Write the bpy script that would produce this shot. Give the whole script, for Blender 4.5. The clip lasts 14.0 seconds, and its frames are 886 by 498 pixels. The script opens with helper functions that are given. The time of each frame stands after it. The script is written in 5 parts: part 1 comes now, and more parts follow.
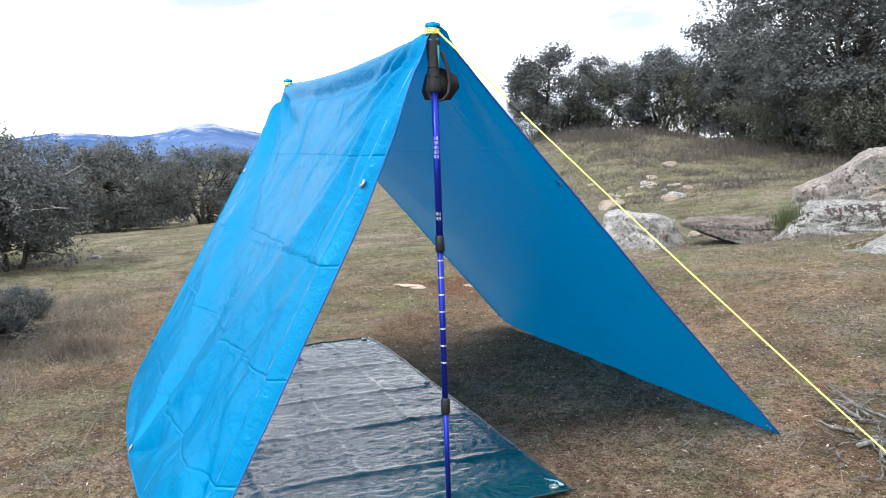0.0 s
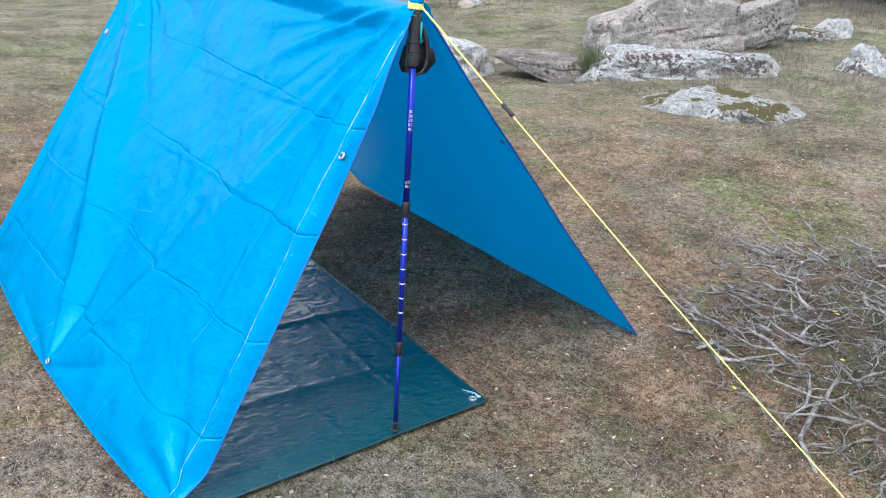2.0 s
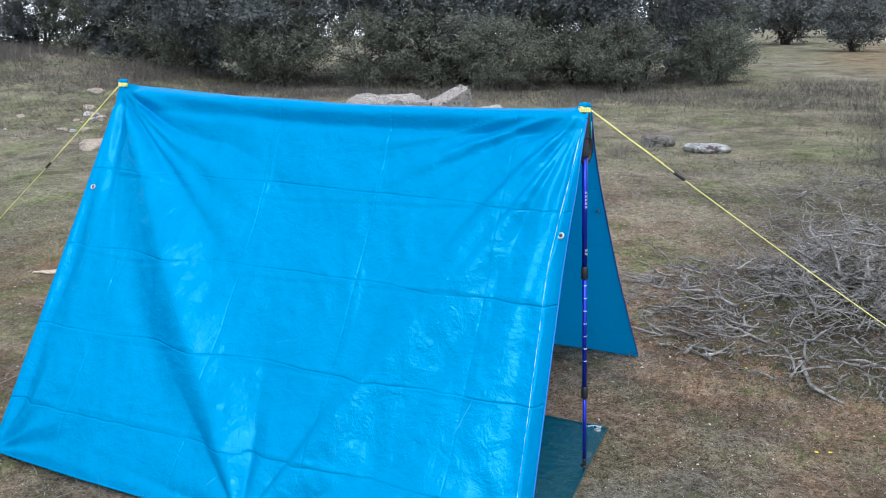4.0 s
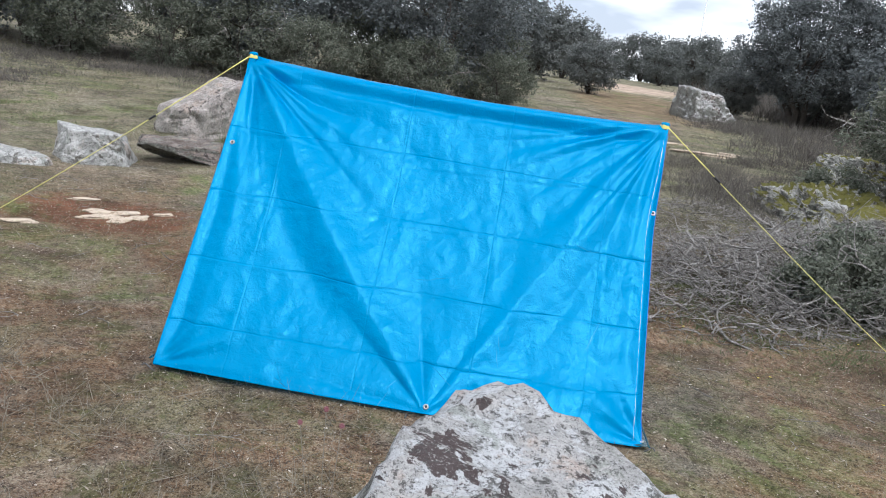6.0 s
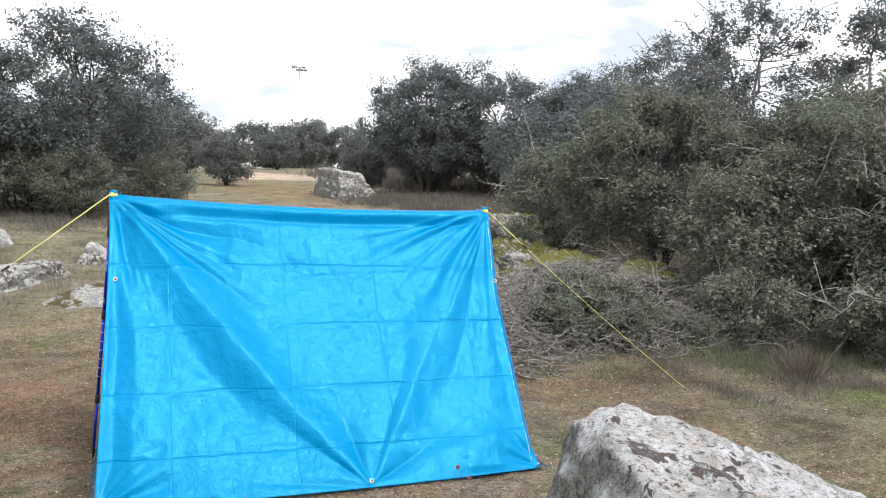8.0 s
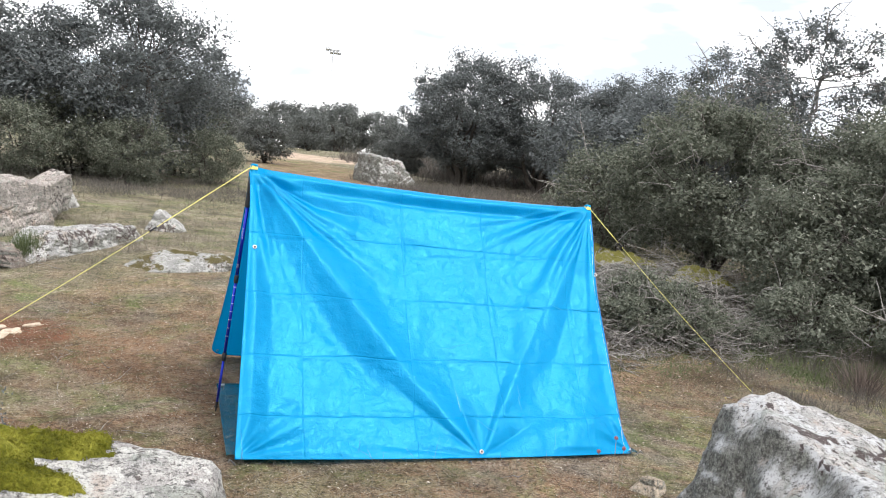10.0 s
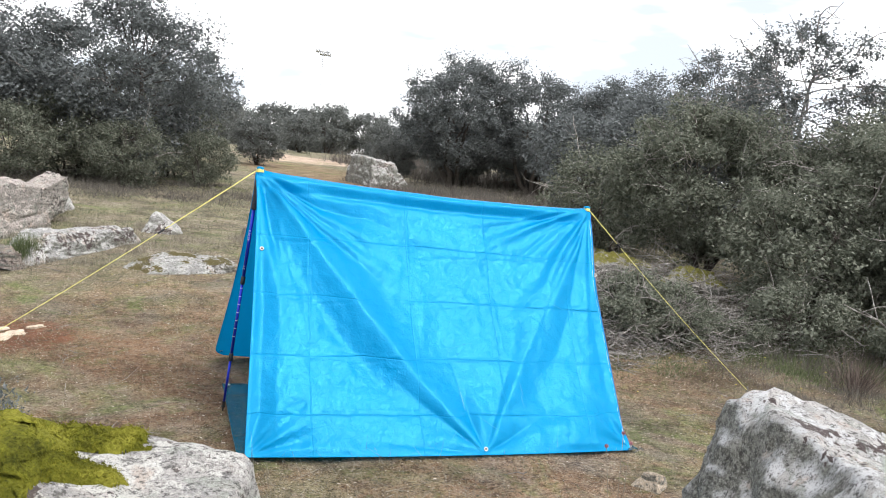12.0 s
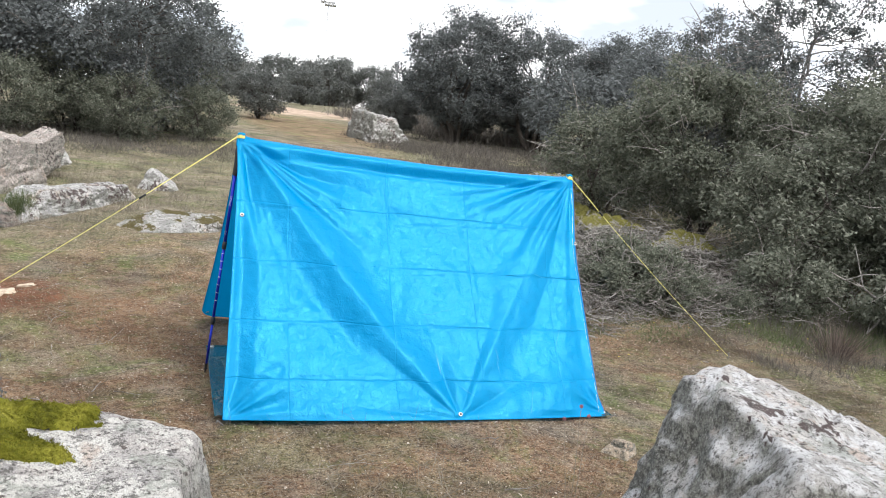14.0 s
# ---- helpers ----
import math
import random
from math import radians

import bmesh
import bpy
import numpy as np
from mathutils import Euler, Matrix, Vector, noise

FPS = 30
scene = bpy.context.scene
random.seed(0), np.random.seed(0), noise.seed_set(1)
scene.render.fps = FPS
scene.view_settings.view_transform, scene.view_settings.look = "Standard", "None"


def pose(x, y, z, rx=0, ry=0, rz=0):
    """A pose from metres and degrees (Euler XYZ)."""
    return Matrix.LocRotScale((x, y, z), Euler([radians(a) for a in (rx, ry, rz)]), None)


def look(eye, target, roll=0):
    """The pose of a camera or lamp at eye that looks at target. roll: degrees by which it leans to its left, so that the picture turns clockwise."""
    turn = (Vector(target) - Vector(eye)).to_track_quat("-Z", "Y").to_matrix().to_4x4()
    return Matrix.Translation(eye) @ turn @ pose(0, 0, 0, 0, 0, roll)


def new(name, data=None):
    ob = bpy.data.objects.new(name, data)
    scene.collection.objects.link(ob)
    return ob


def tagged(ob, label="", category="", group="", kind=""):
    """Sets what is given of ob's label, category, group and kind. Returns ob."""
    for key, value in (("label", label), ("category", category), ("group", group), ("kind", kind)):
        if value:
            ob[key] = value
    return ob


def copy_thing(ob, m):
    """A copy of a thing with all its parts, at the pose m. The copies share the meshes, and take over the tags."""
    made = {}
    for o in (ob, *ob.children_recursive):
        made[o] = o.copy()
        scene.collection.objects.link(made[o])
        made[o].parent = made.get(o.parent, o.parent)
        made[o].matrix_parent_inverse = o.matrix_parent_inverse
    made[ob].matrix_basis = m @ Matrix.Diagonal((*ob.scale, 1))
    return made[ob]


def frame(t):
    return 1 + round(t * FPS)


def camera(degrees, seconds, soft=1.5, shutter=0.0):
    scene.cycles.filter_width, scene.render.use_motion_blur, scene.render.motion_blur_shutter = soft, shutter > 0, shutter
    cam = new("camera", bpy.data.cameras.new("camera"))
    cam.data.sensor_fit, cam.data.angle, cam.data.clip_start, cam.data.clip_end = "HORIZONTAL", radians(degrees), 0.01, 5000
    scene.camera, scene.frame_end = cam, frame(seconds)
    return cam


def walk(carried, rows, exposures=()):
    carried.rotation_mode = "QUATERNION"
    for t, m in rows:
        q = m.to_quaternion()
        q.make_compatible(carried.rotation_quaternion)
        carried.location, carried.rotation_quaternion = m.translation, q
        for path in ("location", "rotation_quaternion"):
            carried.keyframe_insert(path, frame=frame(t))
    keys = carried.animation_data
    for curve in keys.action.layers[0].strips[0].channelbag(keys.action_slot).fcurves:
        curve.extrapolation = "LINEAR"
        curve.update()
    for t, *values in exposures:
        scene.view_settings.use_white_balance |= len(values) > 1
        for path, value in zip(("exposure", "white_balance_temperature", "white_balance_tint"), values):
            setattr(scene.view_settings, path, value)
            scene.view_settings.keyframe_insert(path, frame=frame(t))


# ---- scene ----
cam = camera(54.8, 14.0, soft=1.0)
PATH = [
    (0, (4.107, -0.783, 0.949), (2.243, -0.088, 0.743), -2.5),
    (0.5, (3.965, -0.824, 0.972), (2.174, -0.016, 0.596), -1.5),
    (1, (3.849, -0.838, 1.244), (2.134, 0.068, 0.757), -1.3),
    (1.5, (3.97, -0.97, 1.453), (2.358, -0.066, 0.689), 3.1),
    (2, (3.882, -1.298, 1.509), (2.404, -0.167, 0.777), 3.9),
    (2.5, (3.668, -1.516, 1.521), (2.318, -0.195, 0.866), 6.4),
    (3, (3.244, -1.765, 1.51), (2.085, -0.285, 0.825), 4.9),
    (3.5, (3.002, -2.105, 1.575), (1.967, -0.516, 0.939), 5.5),
    (3.7, (2.927, -2.374, 1.548), (1.975, -0.706, 0.993), 2.0),
    (5.8, (1.553, -4.024, 1.394), (1.34, -2.07, 1.026), 5.8),
    (6, (1.454, -4.121, 1.426), (1.262, -2.175, 1.008), 7.8),
    (6.5, (1.165, -4.362, 1.401), (1.353, -2.4, 1.057), 6.3),
    (7, (0.853, -4.541, 1.452), (1.202, -2.599, 1.125), 6.0),
    (7.5, (0.5, -4.53, 1.441), (0.999, -2.616, 1.146), 0.4),
    (8, (0.178, -4.596, 1.448), (0.824, -2.71, 1.289), 1.3),
    (8.5, (-0.104, -4.717, 1.448), (0.572, -2.85, 1.21), 3.1),
    (9, (-0.16, -4.682, 1.458), (0.441, -2.787, 1.248), 5.4),
    (9.2, (-0.219, -4.674, 1.446), (0.376, -2.773, 1.265), 5.9),
    (11.3, (-0.505, -4.754, 1.41), (0.141, -2.87, 1.229), 4.5),
    (11.5, (-0.504, -4.754, 1.41), (0.14, -2.869, 1.236), 4.4),
    (12, (-0.507, -4.753, 1.417), (0.127, -2.864, 1.243), 5.4),
    (12.5, (-0.502, -4.759, 1.421), (0.163, -2.881, 1.243), 5.3),
    (13, (-0.499, -4.771, 1.42), (0.178, -2.9, 1.218), 4.8),
    (13.5, (-0.462, -4.794, 1.47), (0.193, -2.923, 1.209), 5.2),
    (14, (-0.391, -4.829, 1.51), (0.238, -2.952, 1.229), 6.1),
]
EXPOSURES = [(0.0, 0.2, 6200, 10), (0.5, 0.38, 6200, 10), (1.0, 0.31, 6000, 10), (1.5, 0.37, 5900, 10), (2.0, 0.31, 5780, 9), (2.5, 0.20, 5650, 9), (3.0, 0.04, 5600, 9), (3.5, -0.06, 5650, 9), (6.5, -0.12, 6100, 10), (7.5, 0.04, 6350, 10), (9.0, 0.27, 6500, 10), (12.5, 0.26, 6520, 10), (14.0, 0.20, 6500, 10)]
walk(cam, [(t, look(eye, target, roll)) for t, eye, target, roll in PATH], EXPOSURES)

# ---------------------------------------------------------------- light
SUN_TO = Vector((0.26, -0.58, 0.76)).normalized()
world = bpy.data.worlds.new("overcast_sky")
scene.world = world
world.use_nodes = True
wn, wl = world.node_tree.nodes, world.node_tree.links
wn.clear()
w_out = wn.new("ShaderNodeOutputWorld")
w_bg = wn.new("ShaderNodeBackground")
w_sky = wn.new("ShaderNodeTexSky")
w_sky.sky_type = "NISHITA"
w_sky.sun_disc = False
w_sky.sun_elevation = math.asin(SUN_TO.z)
w_sky.sun_rotation = math.atan2(SUN_TO.x, SUN_TO.y)
w_dim = wn.new("ShaderNodeMix")
w_dim.data_type, w_dim.blend_type = "RGBA", "MULTIPLY"
w_dim.inputs[0].default_value = 1.0
w_dim.inputs[7].default_value = (0.12, 0.12, 0.12, 1)
w_co = wn.new("ShaderNodeTexCoord")
w_map = wn.new("ShaderNodeMapping")
w_map.inputs["Scale"].default_value = (1.6, 1.6, 5.5)
w_noise = wn.new("ShaderNodeTexNoise")
w_noise.inputs["Scale"].default_value = 1.7
w_noise.inputs["Detail"].default_value = 5
w_ramp = wn.new("ShaderNodeValToRGB")
w_ramp.color_ramp.elements[0].position, w_ramp.color_ramp.elements[0].color = 0.39, (0.52, 0.56, 0.63, 1)
w_ramp.color_ramp.elements[1].position, w_ramp.color_ramp.elements[1].color = 0.49, (1.12, 1.12, 1.14, 1)
w_mix = wn.new("ShaderNodeMix")
w_mix.data_type = "RGBA"
w_mix.inputs[0].default_value = 0.9
wl.new(w_co.outputs["Generated"], w_map.inputs["Vector"])
wl.new(w_map.outputs["Vector"], w_noise.inputs["Vector"])
wl.new(w_noise.outputs["Fac"], w_ramp.inputs["Fac"])
wl.new(w_sky.outputs["Color"], w_dim.inputs[6])
wl.new(w_dim.outputs[2], w_mix.inputs[6])
wl.new(w_ramp.outputs["Color"], w_mix.inputs[7])
# the cloud is brightest round the veiled sun
w_dot = wn.new("ShaderNodeVectorMath")
w_dot.operation = "DOT_PRODUCT"
w_dot.inputs[1].default_value = SUN_TO
w_pow = wn.new("ShaderNodeMath")
w_pow.operation, w_pow.use_clamp = "POWER", False
w_pow.inputs[1].default_value = 9.0
w_clip = wn.new("ShaderNodeClamp")
w_gain = wn.new("ShaderNodeMath")
w_gain.operation = "MULTIPLY_ADD"
w_gain.inputs[1].default_value, w_gain.inputs[2].default_value = 2.6, 1.5
wl.new(w_co.outputs["Generated"], w_dot.inputs[0])
wl.new(w_dot.outputs["Value"], w_clip.inputs["Value"])
wl.new(w_clip.outputs["Result"], w_pow.inputs[0])
wl.new(w_pow.outputs[0], w_gain.inputs[0])
wl.new(w_gain.outputs[0], w_bg.inputs["Strength"])
wl.new(w_mix.outputs[2], w_bg.inputs["Color"])
wl.new(w_bg.outputs["Background"], w_out.inputs["Surface"])

sun = new("sun", bpy.data.lights.new("sun", "SUN"))
sun.data.energy, sun.data.angle, sun.data.color = 1.3, radians(14), (1.0, 0.96, 0.9)
sun.matrix_world = look(SUN_TO * 50, (0, 0, 0))


# ---------------------------------------------------------------- materials
def rgb(c):
    return (c[0], c[1], c[2], 1.0)


class Mat:
    """A node material with a Principled shader and short helpers."""

    def __init__(self, name, rough=0.7, metal=0.0, spec=0.5):
        self.m = bpy.data.materials.new(name)
        self.m.use_nodes = True
        self.n, self.l = self.m.node_tree.nodes, self.m.node_tree.links
        self.b = self.n["Principled BSDF"]
        self.b.inputs["Roughness"].default_value = rough
        self.b.inputs["Metallic"].default_value = metal
        self.b.inputs["Specular IOR Level"].default_value = spec
        self.co = self.n.new("ShaderNodeTexCoord").outputs["Object"]

    def noise(self, scale, detail=4, rough=0.55, stretch=None, distort=0.0):
        nd = self.n.new("ShaderNodeTexNoise")
        nd.inputs["Scale"].default_value = scale
        nd.inputs["Detail"].default_value = detail
        nd.inputs["Roughness"].default_value = rough
        nd.inputs["Distortion"].default_value = distort
        self.l.new(self.coords(stretch), nd.inputs["Vector"])
        return nd.outputs["Fac"]

    def coords(self, stretch):
        if stretch is None:
            return self.co
        mp = self.n.new("ShaderNodeMapping")
        mp.inputs["Scale"].default_value = stretch
        self.l.new(self.co, mp.inputs["Vector"])
        return mp.outputs["Vector"]

    def cells(self, scale, feature="F1", stretch=None):
        nd = self.n.new("ShaderNodeTexVoronoi")
        nd.feature = feature
        nd.inputs["Scale"].default_value = scale
        self.l.new(self.coords(stretch), nd.inputs["Vector"])
        return nd.outputs["Distance"]

    def ramp(self, fac, *stops):
        nd = self.n.new("ShaderNodeValToRGB")
        els = nd.color_ramp.elements
        while len(els) < len(stops):
            els.new(0.5)
        for el, (p, c) in zip(els, stops):
            el.position = p
            el.color = rgb(c) if isinstance(c, tuple) else (c, c, c, 1)
        self.l.new(fac, nd.inputs["Fac"])
        return nd.outputs["Color"]

    def mix(self, fac, a, b, blend="MIX"):
        nd = self.n.new("ShaderNodeMix")
        nd.data_type, nd.blend_type = "RGBA", blend
        for sock, v in ((nd.inputs[0], fac), (nd.inputs[6], a), (nd.inputs[7], b)):
            if isinstance(v, tuple):
                sock.default_value = rgb(v)
            elif isinstance(v, (int, float)):
                sock.default_value = v
            else:
                self.l.new(v, sock)
        return nd.outputs[2]

    def math(self, op, a, b=0.0):
        nd = self.n.new("ShaderNodeMath")
        nd.operation = op
        for sock, v in zip(nd.inputs, (a, b)):
            if isinstance(v, (int, float)):
                sock.default_value = v
            else:
                self.l.new(v, sock)
        return nd.outputs[0]

    def axis(self, which):
        nd = self.n.new("ShaderNodeSeparateXYZ")
        self.l.new(self.co, nd.inputs[0])
        return nd.outputs[which]

    def normal_z(self):
        g = self.n.new("ShaderNodeNewGeometry")
        nd = self.n.new("ShaderNodeSeparateXYZ")
        self.l.new(g.outputs["Normal"], nd.inputs[0])
        return nd.outputs[2]

    def island(self):
        return self.n.new("ShaderNodeNewGeometry").outputs["Random Per Island"]

    def own(self):
        return self.n.new("ShaderNodeObjectInfo").outputs["Random"]

    def colour(self, c):
        if isinstance(c, tuple):
            self.b.inputs["Base Color"].default_value = rgb(c)
        else:
            self.l.new(c, self.b.inputs["Base Color"])
        return self

    def roughness(self, s):
        self.l.new(s, self.b.inputs["Roughness"])
        return self

    def bump(self, height, dist=0.01, strength=1.0):
        nd = self.n.new("ShaderNodeBump")
        nd.inputs["Strength"].default_value = strength
        nd.inputs["Distance"].default_value = dist
        self.l.new(height, nd.inputs["Height"])
        old = self.b.inputs["Normal"].links
        if old:
            self.l.new(old[0].from_socket, nd.inputs["Normal"])
        self.l.new(nd.outputs["Normal"], self.b.inputs["Normal"])
        return self

    def thin(self, share, c):
        """Lets part of the light through, as cloth and leaves do."""
        tr = self.n.new("ShaderNodeBsdfTranslucent")
        if isinstance(c, tuple):
            tr.inputs["Color"].default_value = rgb(c)
        else:
            self.l.new(c, tr.inputs["Color"])
        mx = self.n.new("ShaderNodeMixShader")
        mx.inputs[0].default_value = share
        out = self.n["Material Output"]
        self.l.new(self.b.outputs[0], mx.inputs[1])
        self.l.new(tr.outputs[0], mx.inputs[2])
        self.l.new(mx.outputs[0], out.inputs["Surface"])
        return self


def plain(name, c, rough=0.6, metal=0.0, grain=60.0, amount=0.15):
    k = Mat(name, rough, metal)
    dark = tuple(v * (1 - amount) for v in c)
    k.colour(k.mix(k.noise(grain, 3), dark, c))
    return k.m


CREASE_ROWS = (0.36, 0.68, 1.0, 1.29)
CREASE_COLS = (0.26, 0.82, 1.30, 1.78)


def make_tarp(name, c, see, share, rough, tint, spec=0.75, crinkle=1.0, coat=0.0, ior=1.5, packed=False, film=None):
    k = Mat(name, rough, spec=spec)
    k.b.inputs["Specular Tint"].default_value = rgb(tint)
    tone = k.mix(k.noise(2.2, 4), tuple(v * 0.92 for v in c), tuple(min(1, v * 1.06) for v in c))
    k.colour(tone)
    k.roughness(k.ramp(k.noise(3.1, 5), (0.35, rough - 0.06), (0.7, rough + 0.10)))
    k.bump(k.noise(8, 5, 0.55, distort=0.3), 0.005, 0.6)
    k.bump(k.noise(26, 5, 0.65, distort=0.4), 0.0056 * crinkle, 0.65)
    if film:
        # sharp-edged crumples
        k.bump(k.math("ABSOLUTE", k.math("SUBTRACT", k.noise(11, 4, 0.6, distort=0.9), 0.5)), 0.011, 0.5)
        k.bump(k.math("ABSOLUTE", k.math("SUBTRACT", k.noise(30, 3, 0.6, distort=0.7), 0.5)), 0.0075, 0.55)
    k.bump(k.noise(64, 4, 0.65, stretch=(1, 0.5, 1)), 0.024 * (crinkle - 1) + 0.0005, 1.0)
    k.bump(k.noise(95, 3, 0.6), 0.0014 if film else 0.0042, 0.45)
    weave = k.mix(0.5, k.noise(420, 1, stretch=(1, 0.12, 0.12)), k.noise(420, 1, stretch=(0.12, 1, 1)))
    k.bump(weave, 0.001, 0.3)
    if packed:
        # sharp creases left from packing, row by row and column by column
        x, z = k.axis(0), k.axis(2)
        down = k.math("SUBTRACT", 1.5, k.math("MULTIPLY", k.math("DIVIDE", z, k.math("SUBTRACT", 1.335, k.math("MULTIPLY", x, 0.0305))), 1.5))
        wob = k.math("MULTIPLY", k.math("SUBTRACT", k.noise(2.6, 3), 0.5), 0.016)
        total = 0.0
        for axis, places, deep in ((down, CREASE_ROWS, 1.0), (x, CREASE_COLS, 0.65)):
            for c0 in places:
                e = k.math("ABSOLUTE", k.math("SUBTRACT", k.math("ADD", axis, wob), c0))
                total = k.math("MAXIMUM", k.ramp(k.math("MULTIPLY", e, 40.0), (0.0, deep), (0.22, 0.0)), total)
        total = k.math("MULTIPLY", total, k.ramp(k.noise(3.3, 3), (0.30, 0.15), (0.46, 1.0)))
        k.bump(total, -0.0023, 0.95)
    k.b.inputs["IOR"].default_value = ior
    k.b.inputs["Coat Weight"].default_value = coat
    k.b.inputs["Coat Roughness"].default_value = 0.08
    k.thin(share, see)
    if film:
        amount, shade, dull = film
        gl = k.n.new("ShaderNodeBsdfGlossy")
        gl.inputs["Color"].default_value = rgb(shade)
        gl.inputs["Roughness"].default_value = dull
        k.l.new(k.b.inputs["Normal"].links[0].from_socket, gl.inputs["Normal"])
        out = k.n["Material Output"].inputs["Surface"]
        mx = k.n.new("ShaderNodeMixShader")
        mx.inputs[0].default_value = amount
        k.l.new(out.links[0].from_socket, mx.inputs[1])
        k.l.new(gl.outputs[0], mx.inputs[2])
        k.l.new(mx.outputs[0], out)
    return k.m


M_TARP = make_tarp("blue_tarp", (0.0, 0.272, 0.578), (0.0, 0.275, 0.615), 0.31, 0.17, (0.06, 0.80, 1.0), 0.08, 1.0, 0.0, 1.45, True, (0.060, (0.14, 0.63, 0.97), 0.21))
M_SHEET = make_tarp("dark_green_tarp", (0.001, 0.055, 0.066), (0.0, 0.03, 0.04), 0.05, 0.10, (0.86, 0.94, 1.0), 0.5, 1.5, 0.6, 1.5)
M_HEM = plain("worn_hem", (0.36, 0.60, 0.76), 0.5)
M_CREASE = plain("stressed_film", (0.03, 0.37, 0.66), 0.3)
# tarp blue made darker, as the front hem looks in its own shade
M_EDGE = plain("shaded_blue_hem", (0.003, 0.15, 0.50), 0.45)
M_NAVY = plain("navy_hem", (0.012, 0.07, 0.34), 0.5)
M_RING = plain("eyelet_metal", (0.50, 0.50, 0.49), 0.35, 0.8)
M_POLE = plain("blue_anodised", (0.015, 0.03, 0.42), 0.28, 0.55)
M_BLACK = plain("black_plastic", (0.015, 0.015, 0.017), 0.5)
M_FOAM = plain("grey_black_foam", (0.03, 0.03, 0.032), 0.85)
M_TEAL = plain("teal_trim", (0.02, 0.33, 0.33), 0.5)
M_WHITE = plain("white_print", (0.75, 0.76, 0.8), 0.5)
M_STEEL = plain("dull_steel", (0.16, 0.16, 0.16), 0.5, 0.6)


def make_cord():
    k = Mat("yellow_cord", 0.7)
    wv = k.n.new("ShaderNodeTexWave")
    wv.inputs["Scale"].default_value = 60
    k.l.new(k.co, wv.inputs["Vector"])
    k.colour(k.mix(wv.outputs["Fac"], (0.72, 0.66, 0.10), (0.85, 0.83, 0.36)))
    return k.m


M_CORD = make_cord()


def make_rock(name, base, pale, dark, moss=0.0, moss_tone=(0.24, 0.225, 0.04), stains=0.5, lichen=0.5, layer=None, marks=(), flank=0.9, steep_at=0.16):
    k = Mat(name, 0.92, spec=0.25)
    grain = k.noise(150, 4, 0.75)
    ragged = k.math("MULTIPLY", k.math("SUBTRACT", k.noise(42, 6, 0.8), 0.5), 0.30)
    c = k.mix(k.ramp(k.noise(5, 8, 0.7), (0.40, 0.0), (0.60, 1.0)), base, pale)
    # crusts of white, grey-green and pinkish lichen
    crust = k.ramp(k.math("ADD", k.noise(9, 8, 0.7, distort=0.4), ragged), (0.56 - 0.12 * lichen, 0.0), (0.585 - 0.12 * lichen, 1.0))
    c = k.mix(crust, c, tuple(min(0.62, v * 1.16) for v in pale))
    green = k.ramp(k.math("ADD", k.noise(6.3, 7, 0.65, distort=0.6), ragged), (0.56, 0.0), (0.60, 0.6))
    c = k.mix(green, c, (0.27, 0.29, 0.245))
    warm = k.ramp(k.math("ADD", k.noise(4.6, 7, 0.65, distort=0.4), ragged), (0.57, 0.0), (0.63, 0.6))
    c = k.mix(warm, c, (0.48, 0.36, 0.285))
    # grey-green growth on the steep flanks, their shade also put into the colour
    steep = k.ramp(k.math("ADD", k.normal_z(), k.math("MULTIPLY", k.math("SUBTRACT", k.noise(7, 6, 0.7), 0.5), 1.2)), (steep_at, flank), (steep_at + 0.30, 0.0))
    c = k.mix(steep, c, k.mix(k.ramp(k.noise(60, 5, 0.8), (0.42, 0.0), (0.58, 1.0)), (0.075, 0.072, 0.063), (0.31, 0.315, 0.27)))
    # dark brown lichen stains in clusters
    zone = k.math("MULTIPLY", k.ramp(k.noise(2.3, 4, 0.6), (0.48, 0.0), (0.60, 1.0)), 0.16)
    for mx, my, mz, mr in marks:
        d2 = 0.0
        for q, v in enumerate((mx, my, mz)):
            e = k.math("SUBTRACT", k.axis(q), v)
            d2 = k.math("ADD", k.math("MULTIPLY", e, e), d2)
        zone = k.math("ADD", zone, k.ramp(k.math("MULTIPLY", d2, 1 / (mr * mr)), (0.0, 0.15), (1.0, 0.0)))
    spot = k.ramp(k.math("ADD", k.math("ADD", k.noise(20, 4, 0.6, distort=0.3), k.math("MULTIPLY", ragged, 0.6)), zone), (0.74 - 0.1 * stains, 0.0), (0.76 - 0.1 * stains, 0.95))
    c = k.mix(spot, c, dark)
    # pits and specks
    pit = k.ramp(k.noise(55, 5, 0.75), (0.40, 1.0), (0.44, 0.0))
    c = k.mix(k.math("MULTIPLY", pit, 0.85), c, (0.085, 0.08, 0.075))
    speck = k.ramp(k.noise(34, 6, 0.8), (0.57, 0.0), (0.60, 0.85))
    c = k.mix(speck, c, (0.12, 0.115, 0.105))
    c = k.mix(k.ramp(grain, (0.38, 0.6), (0.45, 0.0)), c, (0.10, 0.095, 0.088))
    c = k.mix(k.ramp(grain, (0.56, 0.0), (0.64, 0.5)), c, (0.66, 0.65, 0.62))
    if moss:
        up = k.ramp(k.math("ADD", k.math("ADD", k.math("MULTIPLY", k.normal_z(), 0.35), k.noise(4.2, 6, 0.65)), ragged), (1.02 - 0.2 * moss, 0.0), (1.05 - 0.2 * moss, 1.0))
        c = k.mix(up, c, k.mix(k.noise(30, 5, 0.75), (0.05, 0.042, 0.016), moss_tone))
    k.colour(c)
    if layer:
        k.bump(k.noise(7, 6, 0.65, stretch=layer), 0.05, 1.0)
    k.bump(k.noise(16, 8, 0.75), 0.022, 0.9)
    k.bump(k.noise(48, 6, 0.8), 0.010, 0.8)
